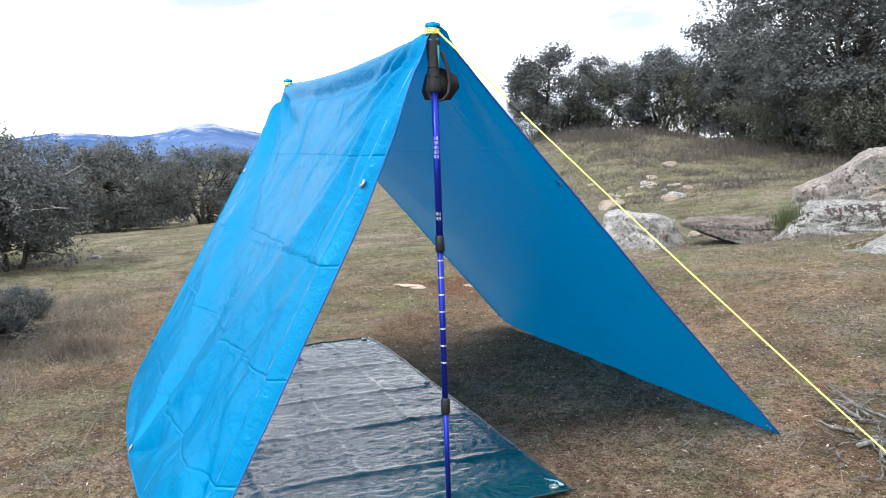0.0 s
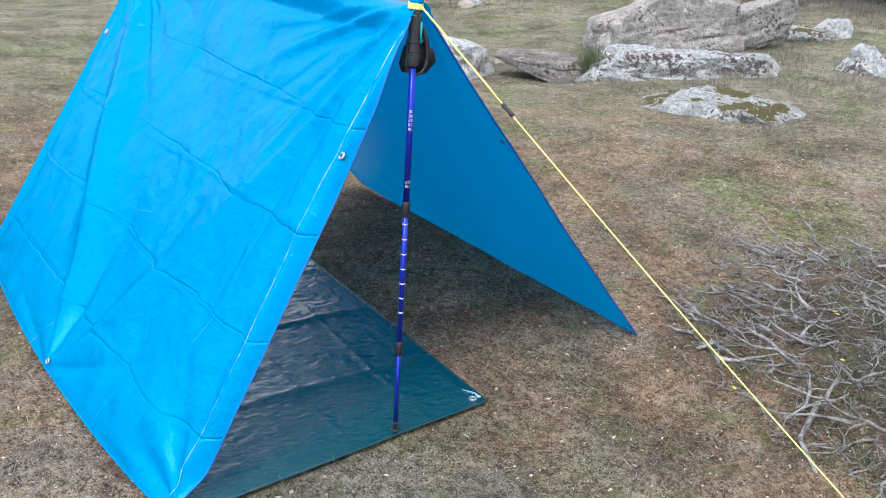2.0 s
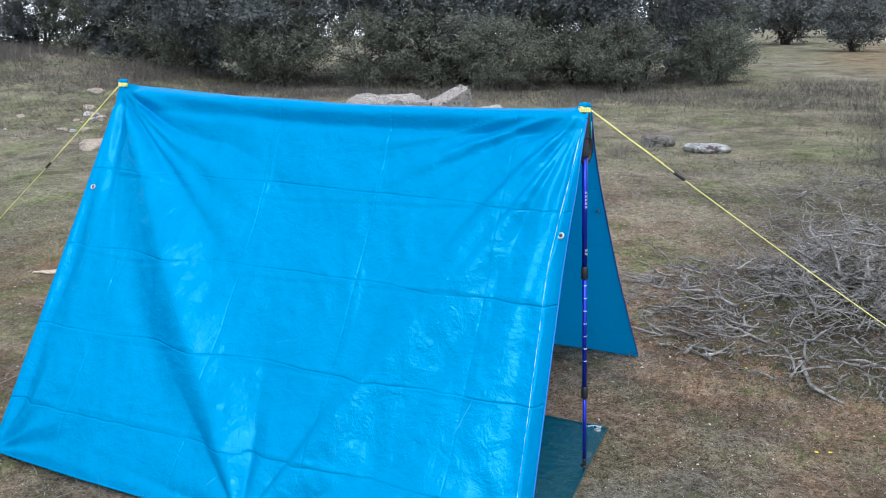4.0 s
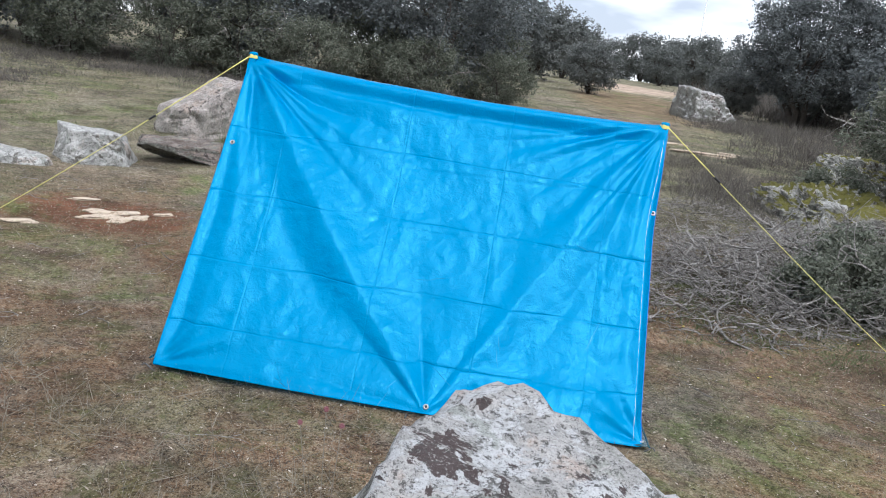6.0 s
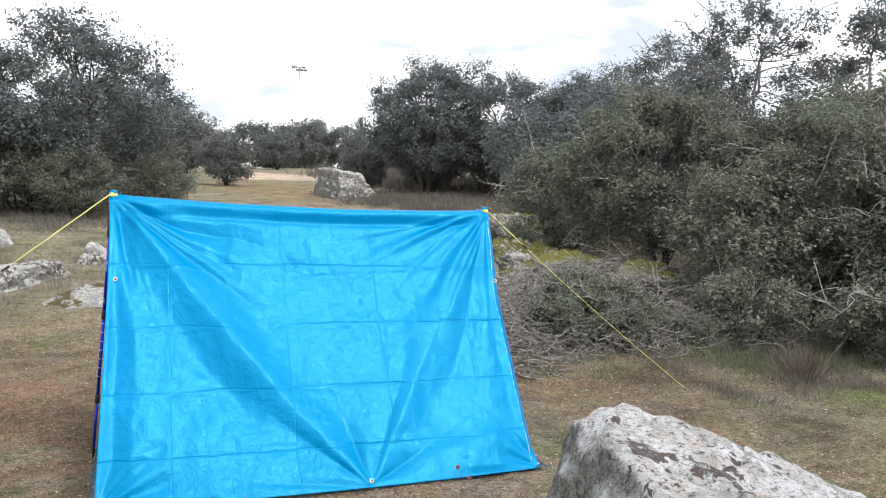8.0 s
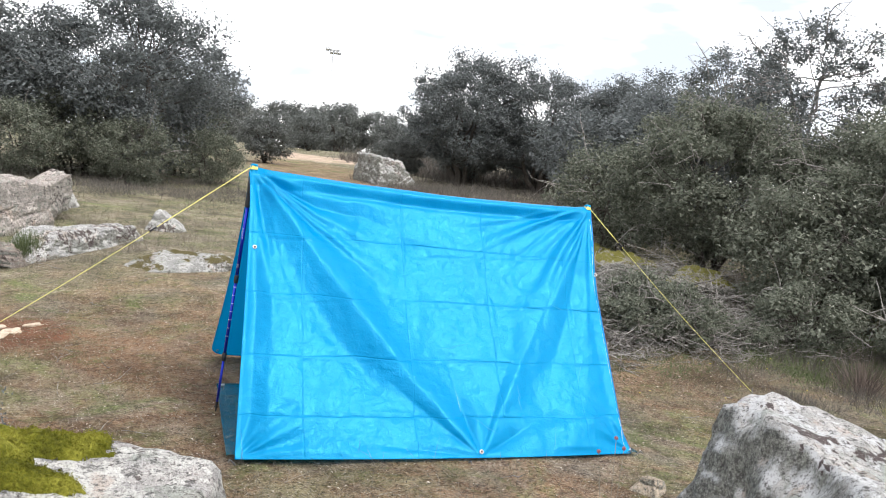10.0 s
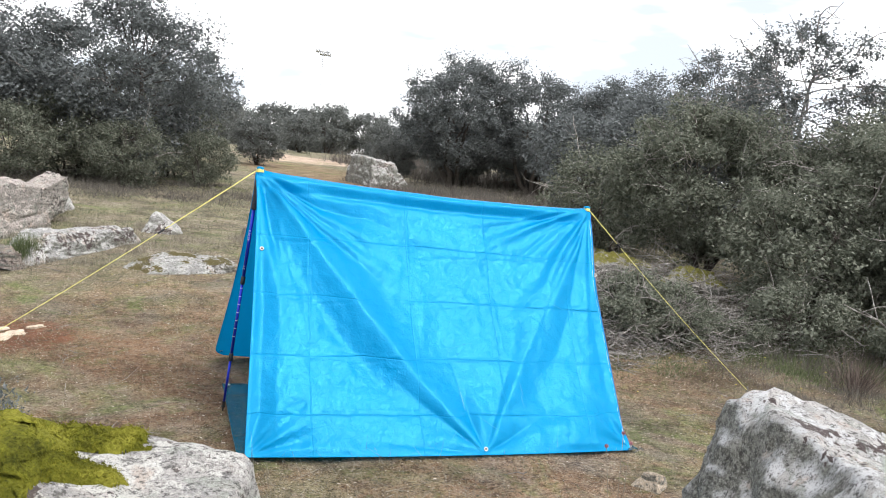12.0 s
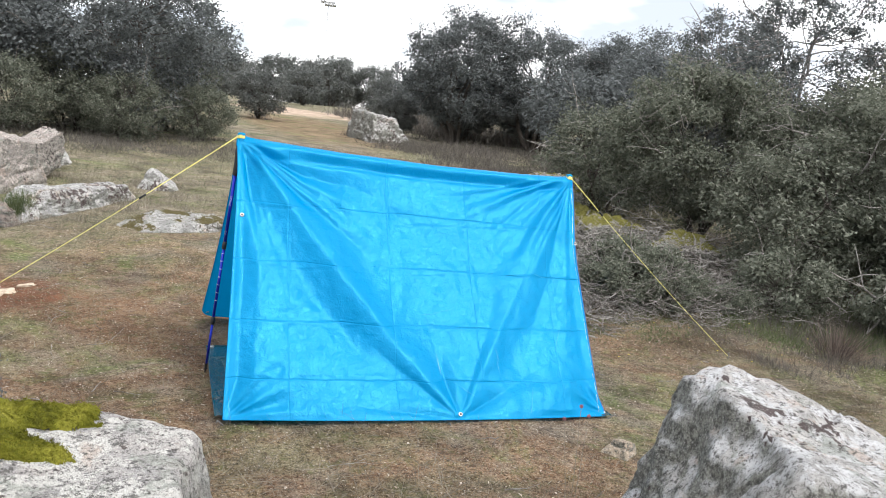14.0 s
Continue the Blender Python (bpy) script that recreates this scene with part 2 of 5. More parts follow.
    k.bump(pit, -0.006, 0.8)
    k.bump(crust, 0.004, 0.8)
    k.bump(grain, 0.004, 0.9)
    return k.m


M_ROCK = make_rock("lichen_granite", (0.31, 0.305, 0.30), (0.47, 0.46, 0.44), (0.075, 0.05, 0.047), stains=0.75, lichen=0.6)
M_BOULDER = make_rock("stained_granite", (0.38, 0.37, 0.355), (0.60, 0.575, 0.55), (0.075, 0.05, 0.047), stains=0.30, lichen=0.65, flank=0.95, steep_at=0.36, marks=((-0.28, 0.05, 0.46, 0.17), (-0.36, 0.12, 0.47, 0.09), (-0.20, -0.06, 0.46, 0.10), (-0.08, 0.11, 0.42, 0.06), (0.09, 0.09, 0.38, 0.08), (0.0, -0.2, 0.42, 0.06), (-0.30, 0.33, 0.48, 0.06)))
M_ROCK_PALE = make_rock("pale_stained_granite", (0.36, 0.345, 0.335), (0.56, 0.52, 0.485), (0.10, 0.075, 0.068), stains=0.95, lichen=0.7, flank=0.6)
M_ROCK_PINK = make_rock("pinkish_granite", (0.34, 0.295, 0.265), (0.52, 0.46, 0.415), (0.085, 0.07, 0.065), stains=0.35, lichen=0.3, layer=(0.6, 0.6, 4), flank=0.4)
M_ROCK_WHITE = make_rock("white_lichen_stone", (0.40, 0.395, 0.375), (0.52, 0.51, 0.485), (0.16, 0.145, 0.125), stains=0.3, lichen=0.7, flank=0.35)
M_ROCK_MOSSY = make_rock("mossy_stone", (0.30, 0.295, 0.28), (0.43, 0.42, 0.40), (0.08, 0.06, 0.04), moss=0.9, moss_tone=(0.15, 0.125, 0.04), stains=0.75, lichen=0.6)
M_ROCK_LEDGE = make_rock("mossy_ledge", (0.26, 0.25, 0.225), (0.43, 0.42, 0.385), (0.08, 0.065, 0.04), moss=1.55, moss_tone=(0.22, 0.21, 0.045), stains=0.7, lichen=0.6)
M_ROCK_GREEN = make_rock("mossy_mound", (0.20, 0.19, 0.15), (0.32, 0.31, 0.26), (0.07, 0.06, 0.035), moss=1.6, stains=0.7, lichen=0.4)
M_ROCK_SAND = make_rock("bare_sandy_stone", (0.42, 0.34, 0.255), (0.52, 0.43, 0.33), (0.25, 0.20, 0.15), stains=0.2, lichen=0.2)


def make_bare_stone():
    k = Mat("bare_cream_stone", 0.9, spec=0.2)
    c = k.mix(k.ramp(k.noise(14, 6, 0.7), (0.36, 0.0), (0.64, 1.0)), (0.44, 0.35, 0.26), (0.62, 0.52, 0.41))
    c = k.mix(k.ramp(k.noise(60, 5, 0.8), (0.36, 0.7), (0.46, 0.0)), c, (0.22, 0.15, 0.10))
    k.colour(k.mix(k.ramp(k.noise(7, 5, 0.7), (0.58, 0.0), (0.66, 0.6)), c, (0.30, 0.25, 0.15)))
    k.bump(k.noise(30, 6, 0.75), 0.012, 0.8)
    return k.m


M_BARE = make_bare_stone()
M_ROCK_DARK = make_rock("dark_slab", (0.14, 0.105, 0.088), (0.26, 0.215, 0.185), (0.06, 0.045, 0.038), stains=0.4, lichen=0.3, layer=(1, 1, 4))


def make_moss():
    k = Mat("cushion_moss", 0.95, spec=0.1)
    k.colour(k.ramp(k.math("ADD", k.math("MULTIPLY", k.noise(9, 4), 0.7), k.math("MULTIPLY", k.noise(130, 3), 0.3)), (0.32, (0.06, 0.064, 0.010)), (0.5, (0.19, 0.19, 0.022)), (0.66, (0.36, 0.34, 0.055))))
    k.bump(k.noise(140, 4, 0.7), 0.02, 1.0)
    k.bump(k.noise(26, 3), 0.03, 0.8)
    return k.m


M_MOSS = make_moss()


def make_ground():
    k = Mat("grass_and_soil", 0.95, spec=0.15)
    big = k.noise(0.7, 5, 0.62, distort=0.5)
    mid = k.noise(3.4, 6, 0.65)
    fine = k.noise(58, 5, 0.78)
    speckle = k.noise(150, 3, 0.75)
    clump = k.noise(22, 4, 0.7)
    mix2 = k.math("ADD", k.math("MULTIPLY", fine, 0.62), k.math("MULTIPLY", clump, 0.38))
    rust = k.ramp(mix2, (0.38, (0.07, 0.046, 0.032)), (0.46, (0.27, 0.16, 0.092)), (0.53, (0.46, 0.30, 0.185)), (0.63, (0.60, 0.48, 0.34)))
    olive = k.ramp(mix2, (0.38, (0.045, 0.046, 0.026)), (0.46, (0.19, 0.172, 0.088)), (0.53, (0.36, 0.32, 0.19)), (0.63, (0.54, 0.48, 0.32)))
    grey = k.ramp(mix2, (0.38, (0.075, 0.067, 0.058)), (0.46, (0.25, 0.225, 0.19)), (0.53, (0.43, 0.395, 0.34)), (0.63, (0.60, 0.55, 0.46)))
    where = k.math("ADD", k.math("MULTIPLY", big, 0.6), k.math("MULTIPLY", mid, 0.4))
    c = k.mix(k.ramp(where, (0.48, 0.0), (0.58, 0.9)), rust, olive)
    c = k.mix(k.ramp(k.noise(1.3, 5, 0.6, distort=0.8), (0.50, 0.0), (0.62, 0.6)), c, grey)
    # greyer and greener turf away from the shelter
    ax, ay = k.math("SUBTRACT", k.axis(0), 0.8), k.math("ADD", k.axis(1), 0.4)
    away = k.math("SQRT", k.math("ADD", k.math("MULTIPLY", ax, ax), k.math("MULTIPLY", ay, ay)))
    turf = k.mix(k.ramp(k.noise(0.45, 5, 0.65, distort=0.6), (0.42, 0.0), (0.58, 1.0)), k.mix(0.35, grey, olive), k.mix(1.0, k.mix(0.35, olive, grey), (0.86, 0.98, 0.86), "MULTIPLY"))
    c = k.mix(k.ramp(k.math("MULTIPLY", away, 0.1), (0.25, 0.0), (0.60, 0.85)), c, turf)
    c = k.mix(k.ramp(speckle, (0.58, 0.0), (0.64, 0.9)), c, (0.72, 0.66, 0.54))
    c = k.mix(k.ramp(speckle, (0.38, 0.9), (0.455, 0.0)), c, (0.03, 0.024, 0.017))
    # bare red soil beside the shelter, and the sandy track in the distance
    x, y = k.axis(0), k.axis(1)

    def patch(cx, cy, rx, ry, soft=0.35):
        a = k.math("MULTIPLY", k.math("SUBTRACT", x, cx), 1 / rx)
        b = k.math("MULTIPLY", k.math("SUBTRACT", y, cy), 1 / ry)
        r = k.math("ADD", k.math("MULTIPLY", a, a), k.math("MULTIPLY", b, b))
        r = k.math("ADD", r, k.math("MULTIPLY", k.math("SUBTRACT", mid, 0.5), 2.2))
        return k.ramp(r, (1.0 - soft, 1.0), (1.0, 0.0))

    red = k.mix(fine, (0.20, 0.075, 0.045), (0.40, 0.175, 0.105))
    c = k.mix(k.math("MULTIPLY", patch(-1.7, 1.75, 0.85, 0.6, 0.6), 0.9), c, red)
    c = k.mix(k.math("MULTIPLY", patch(-1.1, 1.2, 2.2, 1.6, 0.9), 0.35), c, (0.24, 0.135, 0.075))
    sand = k.mix(fine, (0.66, 0.50, 0.39), (0.88, 0.70, 0.57))
    c = k.mix(patch(5.9, 39.5, 3.4, 6.8, 0.4), c, sand)
    c = k.mix(k.math("MULTIPLY", patch(4.2, 25, 2.6, 9, 0.7), 0.85), c, k.mix(fine, (0.26, 0.18, 0.105), (0.44, 0.32, 0.21)))
    # dark humus and litter, with the shade under the brushwood painted in
    humus_and_shade = k.mix(fine, (0.024, 0.02, 0.017), (0.12, 0.102, 0.085))
    c = k.mix(k.math("MULTIPLY", patch(4.1, 2.55, 1.6, 1.2, 0.8), 0.8), c, humus_and_shade)
    c = k.mix(k.math("MULTIPLY", patch(5.2, 3.4, 1.7, 2.3, 0.8), 0.75), c, humus_and_shade)
    c = k.mix(k.math("MULTIPLY", patch(2.80, 2.1, 0.98, 1.05, 0.8), 0.7), c, humus_and_shade)
    c = k.mix(k.math("MULTIPLY", patch(3.3, 3.9, 1.3, 1.5, 0.9), 0.65), c, humus_and_shade)
    c = k.mix(k.math("MULTIPLY", patch(4.8, 1.15, 2.2, 0.75, 0.95), 0.5), c, humus_and_shade)
    c = k.mix(k.math("MULTIPLY", patch(4.2, 0.2, 2.3, 1.1, 1.0), 0.35), c, humus_and_shade)
    c = k.mix(k.math("MULTIPLY", patch(5.9, 1.5, 1.9, 0.95, 0.9), 0.5), c, humus_and_shade)
    c = k.mix(k.ramp(k.noise(1.1, 6, 0.7, distort=0.7), (0.54, 0.0), (0.66, 0.8)), c, k.mix(1.0, olive, (0.66, 0.94, 0.55), "MULTIPLY"))
    # moss, crumbs of dark soil and drifts of pale dead leaves
    c = k.mix(k.ramp(k.noise(6.5, 7, 0.78, distort=0.5), (0.54, 0.0), (0.63, 0.7)), c, k.mix(fine, (0.07, 0.085, 0.028), (0.30, 0.32, 0.13)))
    c = k.mix(k.ramp(k.noise(8.5, 7, 0.78, distort=0.4), (0.36, 0.75), (0.45, 0.0)), c, k.mix(fine, (0.05, 0.036, 0.027), (0.24, 0.165, 0.12)))
    c = k.mix(k.ramp(k.noise(10, 7, 0.8, distort=0.6), (0.57, 0.0), (0.66, 0.7)), c, k.mix(fine, (0.30, 0.22, 0.165), (0.70, 0.58, 0.48)))
    shade = k.ramp(k.noise(1.9, 6, 0.7, distort=0.4), (0.36, (0.36, 0.345, 0.335)), (0.62, (0.81, 0.79, 0.765)))
    c = k.mix(1.0, c, shade, "MULTIPLY")
    k.colour(c)
    k.bump(mid, 0.04, 0.5)
    k.bump(fine, 0.016, 0.9)
    k.bump(speckle, 0.006, 0.8)
    return k.m


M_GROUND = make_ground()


def make_blade(name, a, b, c3, share=0.3):
    k = Mat(name, 0.7, spec=0.2)
    tone = k.ramp(k.island(), (0.0, a), (0.5, b), (1.0, c3))
    k.colour(tone)
    k.thin(share, tone)
    return k.m


M_GRASS = make_blade("short_grass", (0.062, 0.078, 0.034), (0.15, 0.148, 0.08), (0.36, 0.31, 0.215))
M_STRAW = make_blade("dry_grass", (0.11, 0.097, 0.075), (0.22, 0.195, 0.155), (0.40, 0.36, 0.29))
M_SCRUB = make_blade("grey_dry_scrub", (0.07, 0.062, 0.053), (0.135, 0.122, 0.106), (0.22, 0.20, 0.178))
M_LITTER = make_blade("leaf_litter", (0.06, 0.04, 0.027), (0.27, 0.20, 0.14), (0.74, 0.66, 0.57))
M_LEAF = make_blade("holm_oak_leaf", (0.098, 0.108, 0.107), (0.144, 0.157, 0.156), (0.205, 0.22, 0.22), 0.36)
M_LEAF_B = make_blade("olive_oak_leaf", (0.096, 0.106, 0.079), (0.152, 0.165, 0.125), (0.25, 0.26, 0.21), 0.38)
# far leaves are paler and greyer: distance haze mixed into their colour
M_LEAF_FAR = make_blade("hazed_oak_leaf", (0.125, 0.134, 0.125), (0.165, 0.175, 0.165), (0.215, 0.225, 0.215), 0.4)
M_HERB = make_blade("green_herb", (0.06, 0.085, 0.035), (0.11, 0.14, 0.065), (0.19, 0.20, 0.11))
M_REED = make_blade("brown_dry_stalk", (0.08, 0.058, 0.05), (0.16, 0.122, 0.105), (0.26, 0.21, 0.18))
M_PETAL = plain("yellow_petal", (0.75, 0.6, 0.03), 0.6)
M_BURR = plain("dull_pink_seed_head", (0.30, 0.12, 0.14), 0.9)


def make_bark(name, a, b):
    k = Mat(name, 0.93, spec=0.15)
    tone = k.mix(k.ramp(k.math("ADD", k.math("MULTIPLY", k.noise(14, 6, 0.7), 0.6), k.math("MULTIPLY", k.noise(90, 4, 0.7), 0.4)), (0.36, 0.0), (0.64, 1.0)), a, b)
    k.colour(k.mix(k.math("MULTIPLY", k.own(), 0.6), tone, k.mix(1.0, tone, (0.42, 0.41, 0.40), "MULTIPLY")))
    k.bump(k.noise(30, 5, 0.7, stretch=(1, 1, 0.3)), 0.02, 0.8)
    k.bump(k.noise(120, 4, 0.7), 0.006, 0.9)
    return k.m


M_BARK = make_bark("oak_bark", (0.045, 0.038, 0.033), (0.13, 0.115, 0.10))
M_PALE_BARK = make_bark("pale_oak_bark", (0.20, 0.19, 0.18), (0.46, 0.445, 0.42))
M_TWIG = make_bark("grey_dead_wood", (0.05, 0.041, 0.035), (0.57, 0.54, 0.505))
M_CUT = plain("cut_wood", (0.72, 0.62, 0.48), 0.8)


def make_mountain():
    k = Mat("haze_blue_mountain", 1.0, spec=0.0)
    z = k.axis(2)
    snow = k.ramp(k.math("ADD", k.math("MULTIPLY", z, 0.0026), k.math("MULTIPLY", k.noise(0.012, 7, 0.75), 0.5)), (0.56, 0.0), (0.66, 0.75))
    # the blue of the far haze is put into the base colour
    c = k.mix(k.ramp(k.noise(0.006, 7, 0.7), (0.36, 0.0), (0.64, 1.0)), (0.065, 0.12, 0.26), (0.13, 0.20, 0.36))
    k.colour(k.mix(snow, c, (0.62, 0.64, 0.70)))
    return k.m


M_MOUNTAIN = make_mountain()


# ---------------------------------------------------------------- mesh helpers
class Geo:
    """Gathers vertices and faces for one mesh."""

    def __init__(self):
        self.v, self.f = [], []

    def add(self, v, f):
        k = len(self.v)
        self.v.extend(v)
        self.f.extend(tuple(i + k for i in q) for q in f)
        return self

    def tube(self, pts, radii, sides=6, caps=True):
        pts = [Vector(p) for p in pts]
        if not hasattr(radii, "__len__"):
            radii = [radii] * len(pts)
        v, f = [], []
        side = None
        for i, p in enumerate(pts):
            d = (pts[min(i + 1, len(pts) - 1)] - pts[max(i - 1, 0)]).normalized()
            if side is None:
                side = d.cross(Vector((0, 0, 1)) if abs(d.z) < 0.9 else Vector((1, 0, 0))).normalized()
            side = (side - d * side.dot(d)).normalized()
            up = d.cross(side)
            for s in range(sides):
                a = 2 * math.pi * s / sides
                v.append(tuple(p + (side * math.cos(a) + up * math.sin(a)) * radii[i]))
        for i in range(len(pts) - 1):
            for s in range(sides):
                s2 = (s + 1) % sides
                f.append((i * sides + s, i * sides + s2, (i + 1) * sides + s2, (i + 1) * sides + s))
        if caps:
            f.append(tuple(range(sides - 1, -1, -1)))
            n = (len(pts) - 1) * sides
            f.append(tuple(n + s for s in range(sides)))
        return self.add(v, f)

    def ring(self, centre, axis, r, t, seg=16, sides=6):
        axis = Vector(axis).normalized()
        a = axis.orthogonal().normalized()
        b = axis.cross(a)
        v, f = [], []
        for i in range(seg):
            w = 2 * math.pi * i / seg
            o = a * math.cos(w) + b * math.sin(w)
            for s in range(sides):
                q = 2 * math.pi * s / sides
                v.append(tuple(Vector(centre) + o * (r + t * math.cos(q)) + axis * t * math.sin(q)))
        for i in range(seg):
            for s in range(sides):
                i2, s2 = (i + 1) % seg, (s + 1) % sides
                f.append((i * sides + s, i2 * sides + s, i2 * sides + s2, i * sides + s2))
        return self.add(v, f)

    def box(self, centre, half, turn=None):
        v = []
        for sx, sy, sz in ((-1, -1, -1), (1, -1, -1), (1, 1, -1), (-1, 1, -1), (-1, -1, 1), (1, -1, 1), (1, 1, 1), (-1, 1, 1)):
            p = Vector((sx * half[0], sy * half[1], sz * half[2]))
            if turn is not None:
                p = turn @ p
            v.append(tuple(Vector(centre) + p))
        return self.add(v, [(0, 3, 2, 1), (4, 5, 6, 7), (0, 1, 5, 4), (1, 2, 6, 5), (2, 3, 7, 6), (3, 0, 4, 7)])

    def mesh(self, name, smooth=True):
        me = bpy.data.meshes.new(name)
        me.from_pydata(self.v, [], self.f)
        me.polygons.foreach_set("use_smooth", [smooth] * len(me.polygons))
        me.update()
        return me


def quads_mesh(name, v, n, k=4):
    """A mesh of n separate faces of k corners from an array of k n vertices."""
    me = bpy.data.meshes.new(name)
    me.vertices.add(k * n)
    me.vertices.foreach_set("co", np.ascontiguousarray(v, dtype=np.float32).ravel())
    me.loops.add(k * n)
    me.loops.foreach_set("vertex_index", np.arange(k * n, dtype=np.int32))
    me.polygons.add(n)
    me.polygons.foreach_set("loop_start", np.arange(0, k * n, k, dtype=np.int32))
    me.update(calc_edges=True)
    me.validate()
    return me


def part(name, data, material, parent, label=""):
    """Links a mesh or Geo as one part under its thing."""
    me = data.mesh(name) if isinstance(data, Geo) else data
    if not me.materials:
        me.materials.append(material)
    ob = new(name, me)
    ob.parent = parent
    if label:
        tagged(ob, label)
    return ob


def thing(name, label, category, group="", data=None, material=None, kind=""):
    me = data.mesh(name) if isinstance(data, Geo) else data
    if me is not None and material is not None:
        me.materials.append(material)
    return tagged(new(name, me), label, category, group, kind)


# ---------------------------------------------------------------- ground
def smooth(a, b, x):
    t = min(1.0, max(0.0, (x - a) / (b - a)))
    return t * t * (3 - 2 * t)


def lie(x, y):
    """The lie of the land without small bumps."""
    z = 0.8 * math.tanh(0.068 * max(0.0, y - 0.5)) * (1 - 0.6 * smooth(-0.5, -3.0, x) * (1 - smooth(4, 10, y)))
    z += 0.028 * min(50.0, max(0.0, y - 14))
    z += 1.05 * math.exp(-((x + 16.5) ** 2 + (y - 11) ** 2) / 26.0)
    z -= 0.9 * smooth(-5, -32, x) * (1 - smooth(2, 14, y))
    return z


def ground_z(x, y):
    z = lie(x, y)
    flat = 1 - math.exp(-((x - 1) ** 2 + y * y) / 3.0)
    z += (0.05 * noise.noise((x * 0.45, y * 0.45, 3.1)) + 0.022 * noise.noise((x * 1.6, y * 1.6, 7.7))) * (0.25 + 0.75 * flat)
    return z + 0.010 * noise.noise((x * 5.5, y * 5.5, 1.3)) - 0.008


def build_ground():
    inner = np.arange(-4.6, 5.81, 0.065)
    grow = np.cumsum(0.065 * 1.15 ** np.arange(1, 66))
    xs = np.concatenate([inner[0] - grow[::-1], inner, inner[-1] + grow])
    ys = xs + 0.5
    n = len(xs)
    v = [(float(x), float(y), ground_z(float(x), float(y))) for y in ys for x in xs]
    f = [(j * n + i, j * n + i + 1, (j + 1) * n + i + 1, (j + 1) * n + i) for j in range(n - 1) for i in range(n - 1)]
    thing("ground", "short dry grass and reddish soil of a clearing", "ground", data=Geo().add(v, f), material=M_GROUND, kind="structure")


build_ground()


def build_mountain():
    g = Geo()
    n, rows = 220, 14
    for j in range(rows):
        q = j / (rows - 1)
        for i in range(n):
            a = radians(160 + 50 * i / (n - 1))
            deg = math.degrees(a)
            h = 114 + 40 * math.exp(-((deg - 175.0) / 2.3) ** 2) + 24 * math.exp(-((deg - 183.0) / 2.6) ** 2)
            h += 7 * noise.fractal((deg * 0.35, 0.5, 0), 0.9, 2.1, 5)
            h *= smooth(167.0, 171.5, deg)
            d = 2900 - 1300 * q
            hh = h * (1 - q) ** 1.25 + 9 * noise.fractal((deg * 0.8, q * 6, 2.0), 0.8, 2.1, 5) * q * (1 - q) * 3 - 40 * q
            g.v.append((d * math.cos(a), d * math.sin(a), hh))
    for j in range(rows - 1):
        for i in range(n - 1):
            g.f.append((j * n + i, (j + 1) * n + i, (j + 1) * n + i + 1, j * n + i + 1))
    thing("backdrop", "distant mountain range with haze blue in its colour and snow on its top", "mountain", data=g, material=M_MOUNTAIN, kind="structure")


build_mountain()

# ---------------------------------------------------------------- shelter
F_TOP, R_TOP = Vector((2.0, 0.0, 1.282)), Vector((0.0, 0.0, 1.343))
F_BASE, R_BASE = Vector((2.044, -0.029, 0.0)), Vector((-0.108, -0.016, 0.005))
A_REAR, A_MID, A_FRONT = Vector((-0.055, -0.786, 0.012)), Vector((1.074, -0.825, 0.018)), Vector((2.065, -0.735, 0.004))
B_REAR, B_FRONT = Vector((-0.094, 1.121, 0.06)), Vector((1.975, 1.139, 0.025))


def bend(a, m, b, u):
    """A curve through a, m (at its middle) and b."""
    c = m * 2 - (a + b) * 0.5
    return a * (1 - u) ** 2 + c * 2 * u * (1 - u) + b * u * u


def seg_dist(px, py, ax, ay, bx, by):
    """Signed distance from a line and the share along it."""
    dx, dy = bx - ax, by - ay
    ll = math.hypot(dx, dy)
    t = ((px - ax) * dx + (py - ay) * dy) / (ll * ll)
    return ((px - ax) * -dy + (py - ay) * dx) / ll, t


WIDE, SLOPE_A, SLOPE_B = 2.03, 1.50, 1.70


